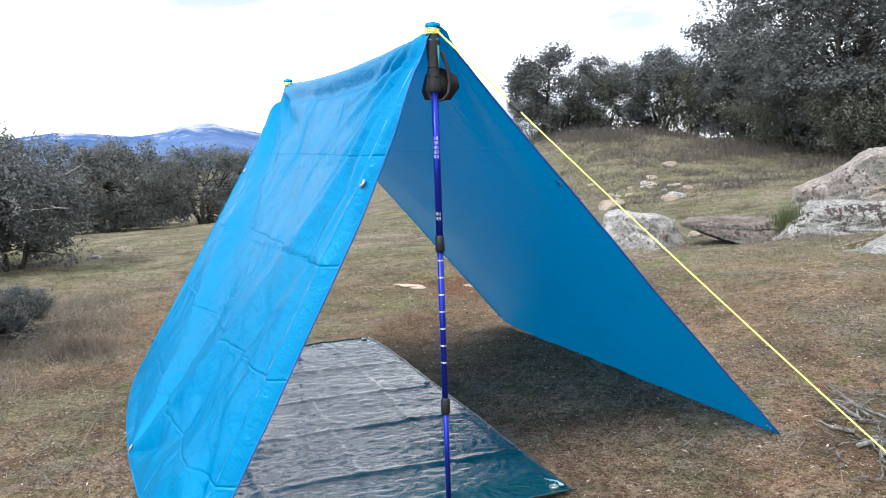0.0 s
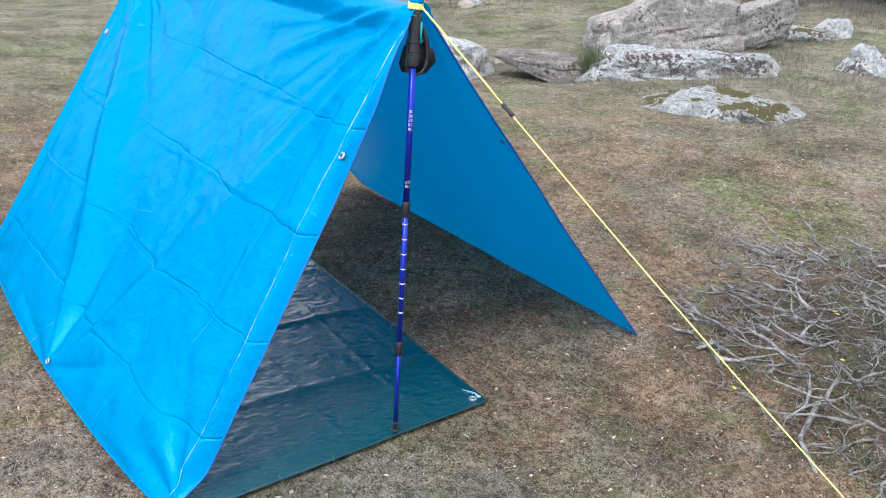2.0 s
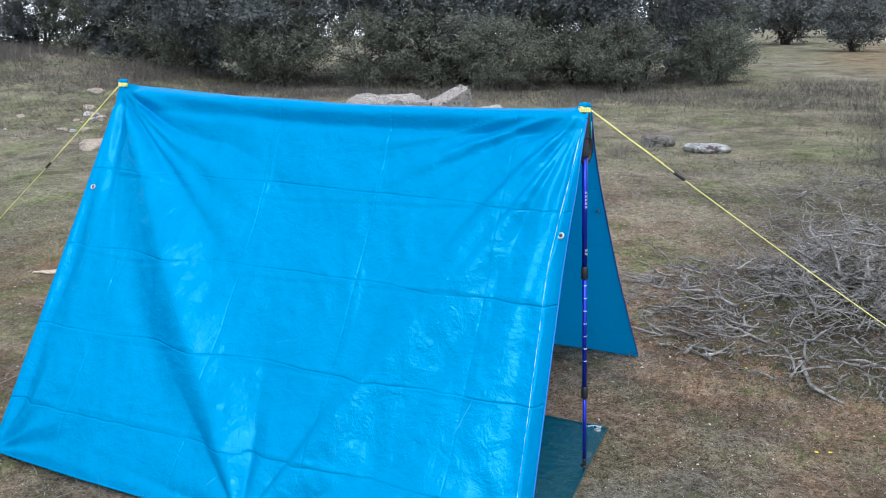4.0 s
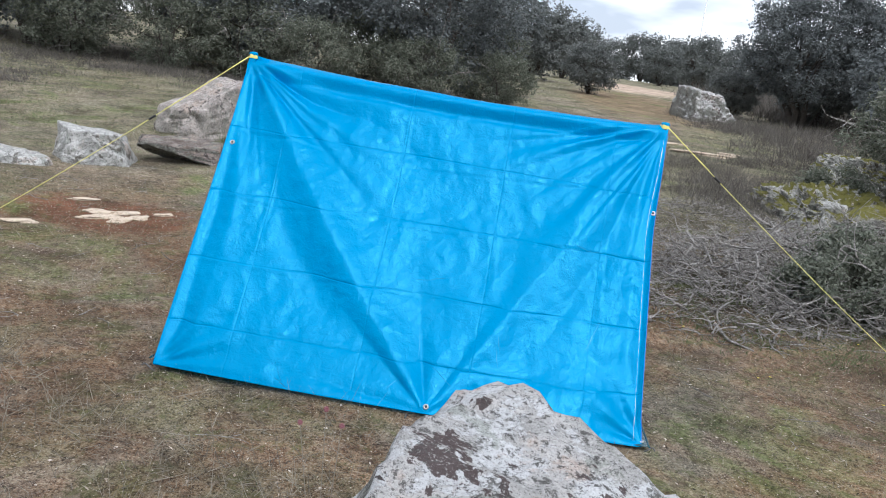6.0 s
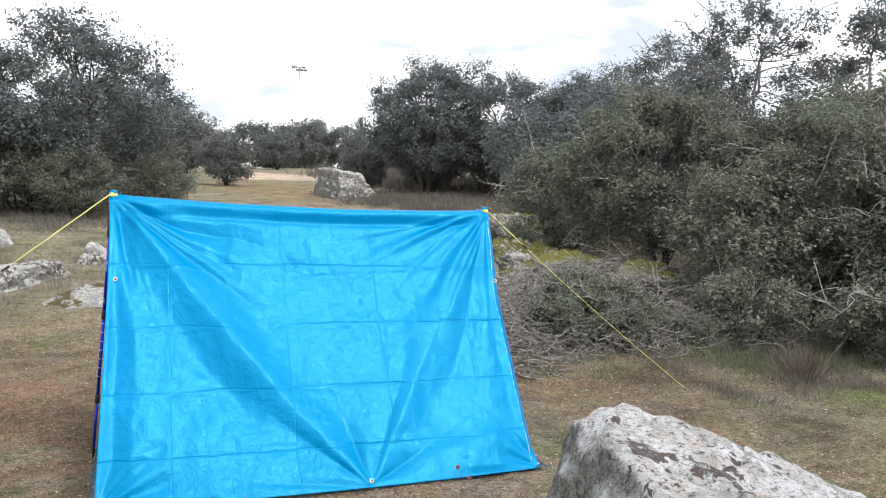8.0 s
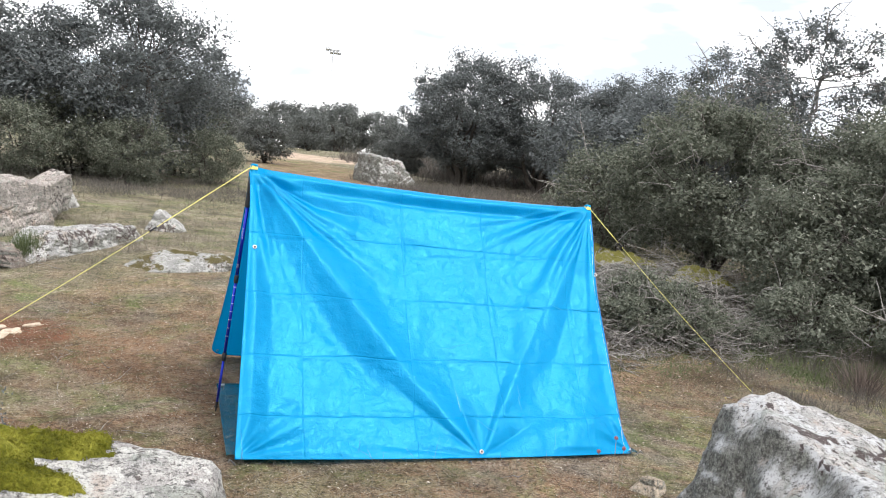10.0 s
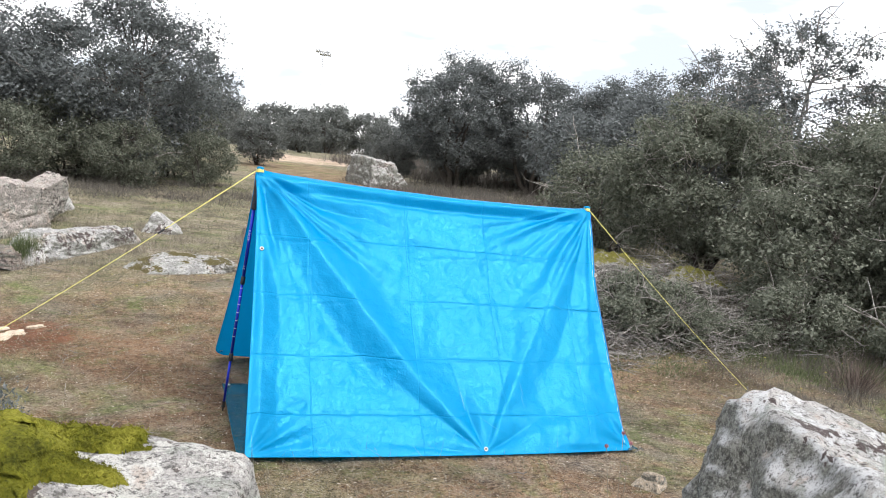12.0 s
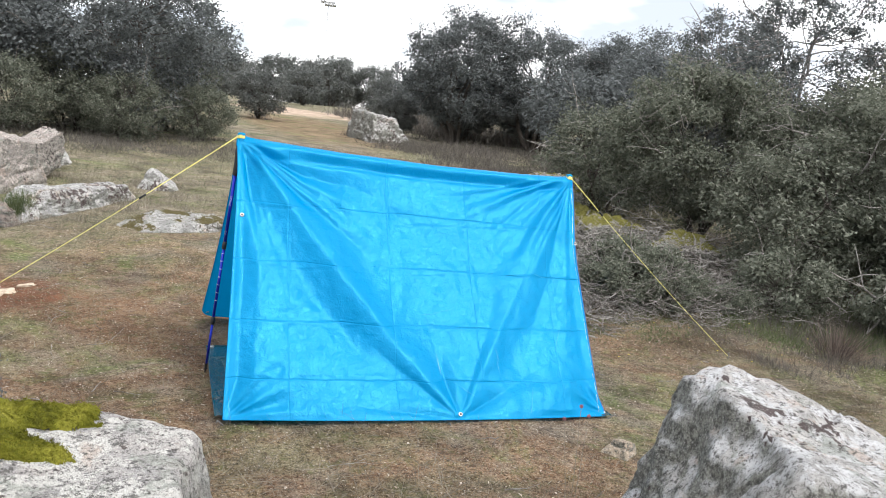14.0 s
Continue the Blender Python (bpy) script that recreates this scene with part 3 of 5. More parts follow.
def fold_a(x, y):
    """How far the near panel stands out at x metres along it and y metres down it."""
    mid = 1.08
    d = -0.055 * math.sin(math.pi * x / WIDE) * math.sin(math.pi * min(1, y / SLOPE_A)) ** 0.8
    # taut lines from the pegged eyelet to both pole heads
    for ax, amp, wid in ((0.0, 0.045, 0.075), (WIDE, 0.034, 0.06)):
        s, t = seg_dist(x, y, mid, SLOPE_A, ax, 0.0)
        if -0.05 < t < 1.05:
            k = math.sin(math.pi * min(1, max(0, t)))
            d += amp * math.exp(-(abs(s) / (wid * (0.3 + 1.1 * k))) ** 1.5) * (0.25 + 0.75 * k)
            d -= 0.4 * amp * math.exp(-(((s if ax else -s) - 0.12 * (0.4 + k)) / 0.07) ** 2) * k
    # pleats that fan out from the pole heads
    for ax, sgn, ph in ((0.0, 1, 0.4), (WIDE, -1, 1.7)):
        dx, dy = (x - ax) * sgn, y
        r = math.hypot(dx, dy) + 1e-6
        th = math.atan2(dy, dx)
        wob = th + 0.16 * noise.noise((th * 2.5, r * 1.6, ph))
        e = abs(math.sin(wob * 7.5 + ph))
        d += (0.026 * (e ** 0.6 - 0.6) + 0.009 * math.sin(wob * 27 + 2 * ph)) * min(1, r / 0.16) * math.exp(-(r / 0.72) ** 2)
    # pleats above the pegged eyelet
    dx, dy = x - mid, SLOPE_A - y
    r = math.hypot(dx, dy) + 1e-6
    th = math.atan2(dy, dx)
    d += 0.022 * (abs(math.sin(th * 5 + 0.7)) ** 0.7 - 0.6) * min(1, r / 0.12) * math.exp(-(r / 0.5) ** 2)
    # corner pleats at the ground
    for ax in (0.0, WIDE):
        r = math.hypot(x - ax, SLOPE_A - y) + 1e-6
        th = math.atan2(SLOPE_A - y, abs(x - ax))
        d += 0.009 * math.sin(th * 13) * min(1, r / 0.08) * math.exp(-(r / 0.3) ** 2)
    # a loose lower belly beside the peg
    d += 0.02 * math.exp(-((x - 1.62) / 0.28) ** 2 - ((y - 1.36) / 0.09) ** 2)
    # rolled ridge with a crease beneath
    d += 0.016 * math.exp(-((y - 0.028) / 0.028) ** 2) - 0.008 * math.exp(-((y - 0.085) / 0.016) ** 2)
    # creases left from packing
    for k, c in enumerate(CREASE_ROWS):
        w = noise.noise((x * 2.2, k * 3.0, 0.0))
        e = y - c - 0.02 * math.sin(x * 2.3 + k) - 0.01 * w
        d += max(0, 0.0012 + 0.003 * w) * (math.exp(-(e / 0.012) ** 2) - 1.5 * math.exp(-((e - 0.010) / 0.006) ** 2))
    for k, c in enumerate(CREASE_COLS):
        w = noise.noise((y * 2.2, k * 5.0, 4.0))
        e = x - c - 0.015 * w
        d += max(0, 0.0006 + 0.003 * w) * (math.exp(-(e / 0.014) ** 2) - 1.5 * math.exp(-((e - 0.011) / 0.007) ** 2))
    # crumples, with sharp crests
    for q, (fx, fy, amp) in enumerate(((3.1, 1.5, 0.008), (5.2, 3.4, 0.006), (9.5, 7.5, 0.0045), (17.0, 14.0, 0.0022))):
        wx = x + 0.08 * noise.noise((x * 2, y * 2, q + 3.0))
        d += amp * (0.35 - abs(noise.noise((wx * fx + 0.5 * y, y * fy, q * 4.0)))) * smooth(0.04, 0.3, y)
    d += 0.012 * noise.noise((x * 2.9, y * 1.9, 0.7)) + 0.005 * noise.noise((x * 6.5, y * 4.2, 1.7)) + 0.0032 * noise.noise((x * 13, y * 9, 6.7)) + 0.0028 * noise.noise((x * 19, y * 15, 2.7)) + 0.001 * noise.noise((x * 40, y * 34, 2.7))
    d *= smooth(-0.02, 0.10, y) if y < 0.1 else 1.0
    d += 0.014 * math.exp(-((y - 0.03) / 0.03) ** 2)
    # fine sharp pleats beside the front edge
    dx = WIDE - x
    r = math.hypot(dx, y) + 1e-6
    th = math.atan2(y, dx)
    d += 0.010 * (abs(math.sin(th * 16 + 0.6 * noise.noise((r * 2, th, 0)))) ** 0.5 - 0.65) * smooth(0.85, 1.25, th) * min(1, r / 0.12) * math.exp(-(r / 1.0) ** 2)
    # the cloth falls away towards the front edge, below a line from the pole head
    for ax, sgn, ph in ((0.0, 1, 2.2), (WIDE, -1, 0.6)):
        dx = (x - ax) * sgn
        r = math.hypot(dx, y) + 1e-6
        th = math.atan2(y, dx) + 0.10 * noise.noise((r * 3, ph, 2.0))
        d += 0.0055 * (abs(math.sin(th * 19 + ph)) ** 0.7 - 0.6) * min(1, r / 0.2) * math.exp(-(r / 0.95) ** 4) * (0.4 + 0.9 * max(0, noise.noise((th * 3, r * 2, ph))))
    d -= 0.16 * max(0.0, x - WIDE + 0.04 + 0.24 * min(1, y / SLOPE_A))
    # both edge strips turn inwards
    if x < 0.12:
        d -= 0.30 * (0.12 - x)
    edge = min(1, x / 0.05, smooth(0.0, 0.15, WIDE - x) + 0.12, (SLOPE_A - y) / 0.04)
    return d * max(0.15, edge) if y > 0.1 else d * max(0.3, min(1, x / 0.05, (WIDE - x) / 0.05))


def fold_b(x, y):
    d = -0.05 * math.sin(math.pi * x / WIDE) * math.sin(math.pi * min(1, y / SLOPE_B))
    d += 0.016 * math.exp(-((y - 0.028) / 0.028) ** 2)
    for ax, sgn in ((0.0, 1), (WIDE, -1)):
        r = math.hypot(x - ax, y) + 1e-6
        th = math.atan2(y, (x - ax) * sgn)
        d += 0.007 * math.sin(th * 12 + 1) * min(1, r / 0.14) * math.exp(-(r / 0.5) ** 2)
    d += 0.006 * noise.noise((x * 2.4, y * 2.2, 9.7)) + 0.0015 * noise.noise((x * 9, y * 8, 5.7))
    return d


N_A, N_B = (Vector((0, -0.85, 0.52)), Vector((0, 0.74, 0.67)))


def ridge_at(u):
    p = R_TOP.lerp(F_TOP, u)
    p.z -= 0.024 * math.sin(math.pi * u) ** 0.8
    p.z -= 0.004 - 0.010 * (math.exp(-(u / 0.03) ** 2) + math.exp(-((1 - u) / 0.03) ** 2))
    return p


def border(v):
    """Width of the folded front border as a share of the panel."""
    return 0.003 + 0.027 * smooth(0.0, 0.4, v)


def panel_a(u, v):
    p = ridge_at(u).lerp(bend(A_REAR, A_MID, A_FRONT, u), v)
    p.x += (2 * u - 1) ** 3 * 0.022 * math.exp(-v * 9)
    # the front border is folded back
    back = max(0.0, u - 1 + border(v)) * WIDE
    p.x += 0.010 * smooth(0.02, 0.2, v) * smooth(0.8, 0.97, u) - 0.45 * back
    return p + N_A.normalized() * (fold_a(u * WIDE, v * SLOPE_A) - 0.8 * back * smooth(0.02, 0.2, v) * (1 - smooth(0.9, 1.0, v)))


def panel_b(u, v):
    # the rear corner is rounded
    a, b, r = u * WIDE, (1 - v) * SLOPE_B, 0.07
    if a < r and b < r:
        k = max(r - a, r - b) / math.hypot(r - a, r - b)
        u, v = (r - (r - a) * k) / WIDE, 1 - (r - (r - b) * k) / SLOPE_B
    low = B_REAR.lerp(B_FRONT, u) + Vector((0, 0.03, -0.03)) * math.sin(math.pi * u)
    p = ridge_at(u).lerp(low, v)
    inset = 0.012 * math.sin(math.pi * v) * (1 - 2 * u) * abs(1 - 2 * u) ** 2
    p.x += inset + (2 * u - 1) ** 3 * 0.022 * math.exp(-v * 9)
    return p + N_B.normalized() * fold_b(u * WIDE, v * SLOPE_B)


def build_shelter():
    top = thing("tarp_shelter", "blue polyethylene tarp pitched as an open ridge shelter", "tarp shelter")
    nu, na, nb = 250, 190, 110
    g = Geo()
    rows = [("a", 1 - j / na) for j in range(na)] + [("b", j / nb) for j in range(nb + 1)]
    for side, v in rows:
        for i in range(nu + 1):
            u = i / nu
            g.v.append(tuple(panel_a(u, v) if side == "a" else panel_b(u, v)))
    for j in range(len(rows) - 1):
        for i in range(nu):
            k = j * (nu + 1) + i
            g.f.append((k, k + 1, k + nu + 2, k + nu + 1))
    cloth = part("tarp_sheet", g, M_TARP, top)
    # welded hems: a rope-filled border along each free edge
    for nm, fn, fixed in (("hem", panel_a, ("v", 1.0)), ("hem", panel_b, ("v", 1.0)), ("hem", panel_a, ("u", 0.0)), ("hem", panel_a, ("u", 1.0)), ("hem", panel_b, ("u", 0.0)), ("hem", panel_b, ("u", 1.0))):
        hem = Geo()
        pts = [fn(fixed[1], 0.03 + 0.97 * s / 60) if fixed[0] == "u" else fn(s / 60, fixed[1]) for s in range(61)]
        hem.tube(pts, 0.0028, 6)
        if fixed == ("u", 1.0) and fn is panel_b:
            part(nm, hem, M_NAVY, top, "navy blue hem cord")
        elif fixed == ("u", 1.0):
            part(nm, hem, M_EDGE, top, "blue hem cord with its shade put into the colour")
        else:
            part(nm, hem, M_TARP, top)
    # worn white weld line inside the front hem
    rnd = random.Random(5)
    weld = Geo()
    for k in range(161):
        v = 0.05 + 0.935 * k / 160
        w = 0.0015 * max(0.1, 0.5 + 1.3 * noise.noise((v * 60, 0.3, 0.0)))
        p = panel_a(0.997 - border(v), v) + N_A * 0.0022
        weld.v += [tuple(p + Vector((-w, 0, 0))), tuple(p + Vector((w, 0, 0)))]
        if k:
            weld.f.append((2 * k - 2, 2 * k - 1, 2 * k + 1, 2 * k))
    part("weld_line", weld, M_HEM, top, "worn whitish weld line")
    # whitish stress creases left by folding
    rnd = random.Random(12)
    for k in range(9):
        x, y = rnd.uniform(0.25, 1.85), rnd.choice((rnd.uniform(0.6, 1.4), rnd.uniform(0.3, 1.4)))
        a = rnd.choice((0.0, 0.5, 1.2, 1.6, 2.2)) + rnd.uniform(-0.25, 0.25)
        line = Geo()
        n = rnd.randint(7, 16)
        for q in range(n):
            w = 0.0011 * math.sin(math.pi * (q + 0.4) / n) * rnd.uniform(0.6, 1.4)
            p = panel_a(min(0.98, max(0.02, x / WIDE)), min(0.98, max(0.1, y / SLOPE_A))) + N_A * 0.0016
            line.v += [tuple(p + Vector((-w * math.sin(a), 0, -w * math.cos(a)))), tuple(p + Vector((w * math.sin(a), 0, w * math.cos(a))))]
            if q:
                line.f.append((2 * q - 2, 2 * q - 1, 2 * q + 1, 2 * q))
            x += 0.013 * math.cos(a)
            y += 0.013 * math.sin(a)
            a += rnd.uniform(-0.16, 0.16)
        part("stress_crease", line, M_CREASE, top, "pale stress crease in the tarp")
    # eyelets
    spots = [(panel_a, 0.985, 0.295, N_A), (panel_a, 0.015, 0.30, N_A), (panel_a, 0.535, 0.982, N_A),
             (panel_b, 0.985, 0.33, N_B), (panel_b, 0.015, 0.33, N_B), (panel_b, 0.985, 0.985, N_B), (panel_b, 0.015, 0.985, N_B), (panel_b, 0.5, 0.985, N_B)]
    for fn, u, v, nrm in spots:
        p = fn(u, v) + nrm.normalized() * 0.003
        eye = part("eyelet", Geo().ring(p, nrm, 0.0085, 0.0036, 18, 6), M_RING, top, "silver metal eyelet")
        nn = nrm.normalized()
        a = nn.orthogonal().normalized()
        b = nn.cross(a)
        hole = [tuple(p + nn * 0.0012 + (a * math.cos(w) + b * math.sin(w)) * 0.0065) for w in [2 * math.pi * q / 14 for q in range(14)]]
        part("eyelet_hole", Geo().add(hole, [tuple(range(14))]), M_BLACK, eye, "dark hole of the eyelet")
    # gathered cloth over the pole heads
    for p in (F_TOP - Vector((0, 0, 0.012)), R_TOP - Vector((0, 0, 0.012))):
        cap = Geo()
        prof = [(0.020, -0.014), (0.0165, -0.004), (0.0155, 0.006), (0.0165, 0.013), (0.0195, 0.018), (0.0205, 0.024), (0.0185, 0.030), (0.009, 0.033), (0.001, 0.034)]
        for r, h in prof:
            for s in range(24):
                w = 2 * math.pi * s / 24
                rr = r * (1 + 0.07 * math.sin(5 * w + h * 60))
                cap.v.append((p.x + rr * math.cos(w), p.y + rr * math.sin(w), p.z + h))
        for j in range(len(prof) - 1):
            for s in range(24):
                s2 = (s + 1) % 24
                cap.f.append((j * 24 + s, j * 24 + s2, (j + 1) * 24 + s2, (j + 1) * 24 + s))
        part("gathered_cap", cap, M_TARP, top, "gathered tarp tied over the pole head")
    return top


build_shelter()


def build_pole(base, head, face, strapped=True):
    top = thing("trekking_pole", "blue aluminium trekking pole with black foam grip", "trekking pole", "poles of the shelter")
    base, head = Vector(base), Vector(head)
    ax = head - base
    ll = ax.length

    def at(h):
        return base + ax * (h / ll)

    side = Vector(face).normalized()
    part("upper_shaft", Geo().tube([at(0.735), at(1.16)], 0.0092, 14), M_POLE, top)
    part("middle_shaft", Geo().tube([at(0.30), at(0.74)], 0.0082, 14), M_POLE, top)
    part("lower_shaft", Geo().tube([at(0.04), at(0.31)], 0.0070, 14), M_POLE, top)
    part("tip", Geo().tube([at(0.0), at(0.012), at(0.05), at(0.055)], [0.003, 0.005, 0.008, 0.0085], 12), M_BLACK, top, "black plastic tip")
    part("tip_collar", Geo().tube([at(0.025), at(0.029)], [0.013, 0.013], 14), M_BLACK, top, "small black collar")
    for h in (0.735, 0.305):
        part("lock_collar", Geo().tube([at(h - 0.024), at(h - 0.020), at(h), at(h + 0.016), at(h + 0.020)], [0.0095, 0.0125, 0.0120, 0.0118, 0.0095], 14), M_BLACK, top, "black twist-lock collar")
    grip = part("grip", Geo().tube([at(1.125), at(1.13), at(1.15), at(1.18), at(1.22), at(1.25), at(min(1.29, ll))], [0.011, 0.016, 0.0165, 0.0145, 0.0165, 0.0185, 0.017], 16), M_FOAM, top, "black ribbed foam grip")
    for h in (1.165, 1.19, 1.215):
        part("grip_rib", Geo().ring(at(h), ax, 0.0150, 0.0022, 16, 6), M_BLACK, grip)
    out = ax.normalized().cross(side).normalized()
    if strapped:
        # wrist strap, a wide webbing loop that hangs beside the grip
        loop = [(0.010, 1.235), (0.030, 1.225), (0.044, 1.19), (0.050, 1.155), (0.046, 1.125), (0.030, 1.108), (0.010, 1.104), (-0.014, 1.110), (-0.024, 1.135), (-0.018, 1.17), (-0.008, 1.20)]
        strap = Geo()
        for k, (o, h) in enumerate(loop):
            c = at(h) + out * o * 0.8 + side * (-0.012 + 0.003 * math.sin(k * 1.1))
            for s, e in ((0.013, 0.0016), (0.013, -0.0016), (-0.013, -0.0016), (-0.013, 0.0016)):
                q = out * (e * 3 if o > 0 else -e * 3) + ax.normalized() * (-e if h < 1.12 else e)
                strap.v.append(tuple(c + side * s + q))
        for k in range(len(loop) - 1):
            for s in range(4):
                s2 = (s + 1) % 4
                strap.f.append((k * 4 + s, k * 4 + s2, k * 4 + 4 + s2, k * 4 + 4 + s))
        web = part("wrist_strap", strap, M_BLACK, top, "black webbing wrist strap")
        part("strap_pad", Geo().add([tuple(at(h) + out * o + side * e) for e in (-0.024, -0.014) for o, h in ((-0.022, 1.175), (0.020, 1.190), (0.060, 1.168), (0.066, 1.138), (0.040, 1.106), (-0.026, 1.108), (-0.034, 1.130))],
             [(6, 5, 4, 3, 2, 1, 0), (7, 8, 9, 10, 11, 12, 13)] + [(i, (i + 1) % 7, 7 + (i + 1) % 7, 7 + i) for i in range(7)]), M_BLACK, web, "padded black strap wing")
        part("teal_tab", Geo().box(at(1.215) + out * 0.014 + side * 0.016, (0.002, 0.002, 0.028)), M_TEAL, web, "teal edging tab")
    # printed scale and marks
    for k in range(8):
        h = 0.42 + 0.045 * k
        mark = Geo()
        for s in range(9):
            w0, w1 = radians(-75 + s * 16.5), radians(-75 + s * 16.5 + (11 if s % 3 else 16))
            r = 0.0085
            q = [at(h + e) + (side * math.cos(w) + out * math.sin(w)) * r for w, e in ((w0, -0.002), (w1, -0.002), (w1, 0.002), (w0, 0.002))]
            mark.add([tuple(p) for p in q], [(0, 1, 2, 3)])
        part("scale_mark", mark, M_WHITE, top, "white printed scale mark")
    for h, n2 in ((0.96, 5), (0.80, 2)):
        deco = Geo()
        for j in range(n2):
            for s in range(4):
                w0 = radians(-40 + s * 20)
                q = [at(h + j * 0.012 + e) + (side * math.cos(w) + out * math.sin(w)) * 0.0096 for w, e in ((w0, -0.004), (w0 + 0.12, -0.004), (w0 + 0.12, 0.004), (w0, 0.004))]
                deco.add([tuple(p) for p in q], [(0, 1, 2, 3)])
        part("printed_bars", deco, M_WHITE, top, "small white printed bars")
    return top


build_pole(F_BASE, F_TOP + Vector((0, 0, 0.015)), (0.93, -0.36, 0))
build_pole(R_BASE, R_TOP + Vector((0, 0, 0.015)), (-0.5, -0.86, 0), False)


def build_groundsheet():
    top = thing("groundsheet", "dark green tarp groundsheet lying creased on the grass", "groundsheet")
    x0, x1, y0, y1 = -0.09, 2.06, -0.74, 0.345
    nu, nv = 240, 130
    g = Geo()

    def surf(u, v):
        x, y = x0 + (x1 - x0) * u, y0 + (y1 - y0) * v
        x += 0.02 * (1 - v) * u - 0.03 * v * u
        y += 0.05 * v * math.sin(math.pi * u ** 0.7)
        z = 0.014 + 0.05 * max(0.0, 1 - u / 0.55) ** 1.6 * smooth(0.2, 1.0, v) + 0.02 * math.sin(math.pi * v) * 0.4
        z += 0.010 * noise.noise((x * 2.3, y * 2.3, 5.0)) + 0.005 * noise.noise((x * 6, y * 4, 3.0)) + 0.0016 * noise.noise((x * 19, y * 14, 3.0)) + 0.0026 * noise.noise((x * 40, y * 26, 3.0)) + 0.0014 * noise.noise((x * 75, y * 50, 3.0))
        for c in (0.22, 0.42, 0.62, 0.83):
            e = u - c - 0.008 * math.sin(y * 4)
            z += (0.004 + 0.006 * noise.noise((y * 3, c * 9, 0.0))) * math.exp(-(e / 0.006) ** 2)
        for c in (0.25, 0.52, 0.78):
            e = v - c - 0.01 * math.sin(x * 3)
            z += (0.004 + 0.005 * noise.noise((x * 3, c * 9, 5.0))) * math.exp(-(e / 0.009) ** 2)
        edge = min(u, 1 - u, v, 1 - v)
        return Vector((x, y, max(0.006, z * (0.4 + 0.6 * min(1, edge / 0.05) + 0.6 * (1 - min(1, edge / 0.05)) * smooth(0.55, 0.1, u)))))

    for j in range(nv + 1):
        for i in range(nu + 1):
            g.v.append(tuple(surf(i / nu, j / nv)))
    for j in range(nv):
        for i in range(nu):
            k = j * (nu + 1) + i
            g.f.append((k, k + 1, k + nu + 2, k + nu + 1))
    part("sheet", g, M_SHEET, top)
    for pts in ([surf(s / 40, 1.0) for s in range(41)], [surf(1.0, s / 40) for s in range(41)], [surf(0.0, s / 40) for s in range(41)]):
        part("hem", Geo().tube(pts, 0.004, 6), M_SHEET, top)
    for u, v in ((0.985, 0.965), (0.40, 0.975), (0.015, 0.97), (0.985, 0.03)):
        p = surf(u, v) + Vector((0, 0, 0.003))
        part("eyelet", Geo().ring(p, (0, 0, 1), 0.010, 0.0045, 18, 6), M_RING, top, "silver metal eyelet")
    c = surf(0.99, 0.985)
    for k in range(4):
        part("crumpled_tail", Geo().tube([c + Vector((-0.07 + 0.02 * k, 0.006 * k - 0.02, 0.006)), c + Vector((-0.03, 0.0, 0.010)), c + Vector((0.0, 0.004 * k - 0.006, 0.007))], 0.0016, 5), M_HEM, top, "pale stress crease at the corner")


build_groundsheet()


def build_guy(head, slider, end):
    head, slider, end = Vector(head), Vector(slider), Vector(end)
    top = thing("guy_line", "yellow braided guy line with a black slider, pegged to the ground", "guy line", "guy lines of the shelter")
    wrap = Geo()
    for k in range(4):
        wrap.ring(head + Vector((0, 0, -0.004 + 0.0045 * k)), (0.05 * k, 0.06, 1), 0.0185, 0.0026, 22, 6)
    part("knot_wrap", wrap, M_CORD, top, "yellow cord wound round the pole head")
    d = (end - head).normalized()
    s0 = head + Vector((d.x, d.y, 0)).normalized() * 0.02
    pts = [s0.lerp(end, q / 30) - Vector((0, 0, 0.022 * math.sin(math.pi * q / 30))) for q in range(31)]
    part("cord", Geo().tube(pts, 0.0017, 8), M_CORD, top)
    second = [p + Vector((0, 0, 0.0026 + 0.0012 * math.sin(i * 2.2))) for i, p in enumerate(pts) if (p - head).length < (slider - head).length]
    if len(second) > 1:
        part("return_cord", Geo().tube(second, 0.0011, 8), M_CORD, top)
    t = (slider - head).length / (end - head).length
    c = s0.lerp(end, t) - Vector((0, 0, 0.022 * math.sin(math.pi * t)))
    part("slider", Geo().tube([c - d * 0.022, c - d * 0.018, c, c + d * 0.018, c + d * 0.022], [0.003, 0.0065, 0.0048, 0.0065, 0.003], 10), M_BLACK, top, "black plastic slider")
    part("peg", Geo().tube([end + Vector((0, 0, 0.03)), end - Vector((0, 0, 0.06))], 0.004, 8), M_STEEL, top, "thin steel peg")


build_guy(F_TOP - Vector((0, 0, 0.004)), (2.282, 0.062, 1.066), (3.765, 0.495, ground_z(3.765, 0.495) + 0.02))
build_guy(R_TOP - Vector((0, 0, 0.004)), (-0.477, -0.012, 0.994), (-1.82, -0.044, ground_z(-1.82, -0.044) + 0.02))


def build_peg(p, lean):
    top = thing("tent_peg", "thin steel tent peg holding down a tarp corner", "tent peg", "pegs of the shelter")
    p = Vector(p)
    a = p + Vector((lean[0] * 0.02, lean[1] * 0.02, 0.012))
    part("shank", Geo().tube([p - Vector((lean[0] * 0.1, lean[1] * 0.1, 0.09)), a], 0.0032, 8), M_STEEL, top)
    part("hook", Geo().tube([a, a + Vector((lean[0] * 0.012, lean[1] * 0.012, 0.006)), a + Vector((lean[0] * 0.024, lean[1] * 0.024, -0.004))], 0.003, 8), M_STEEL, top)


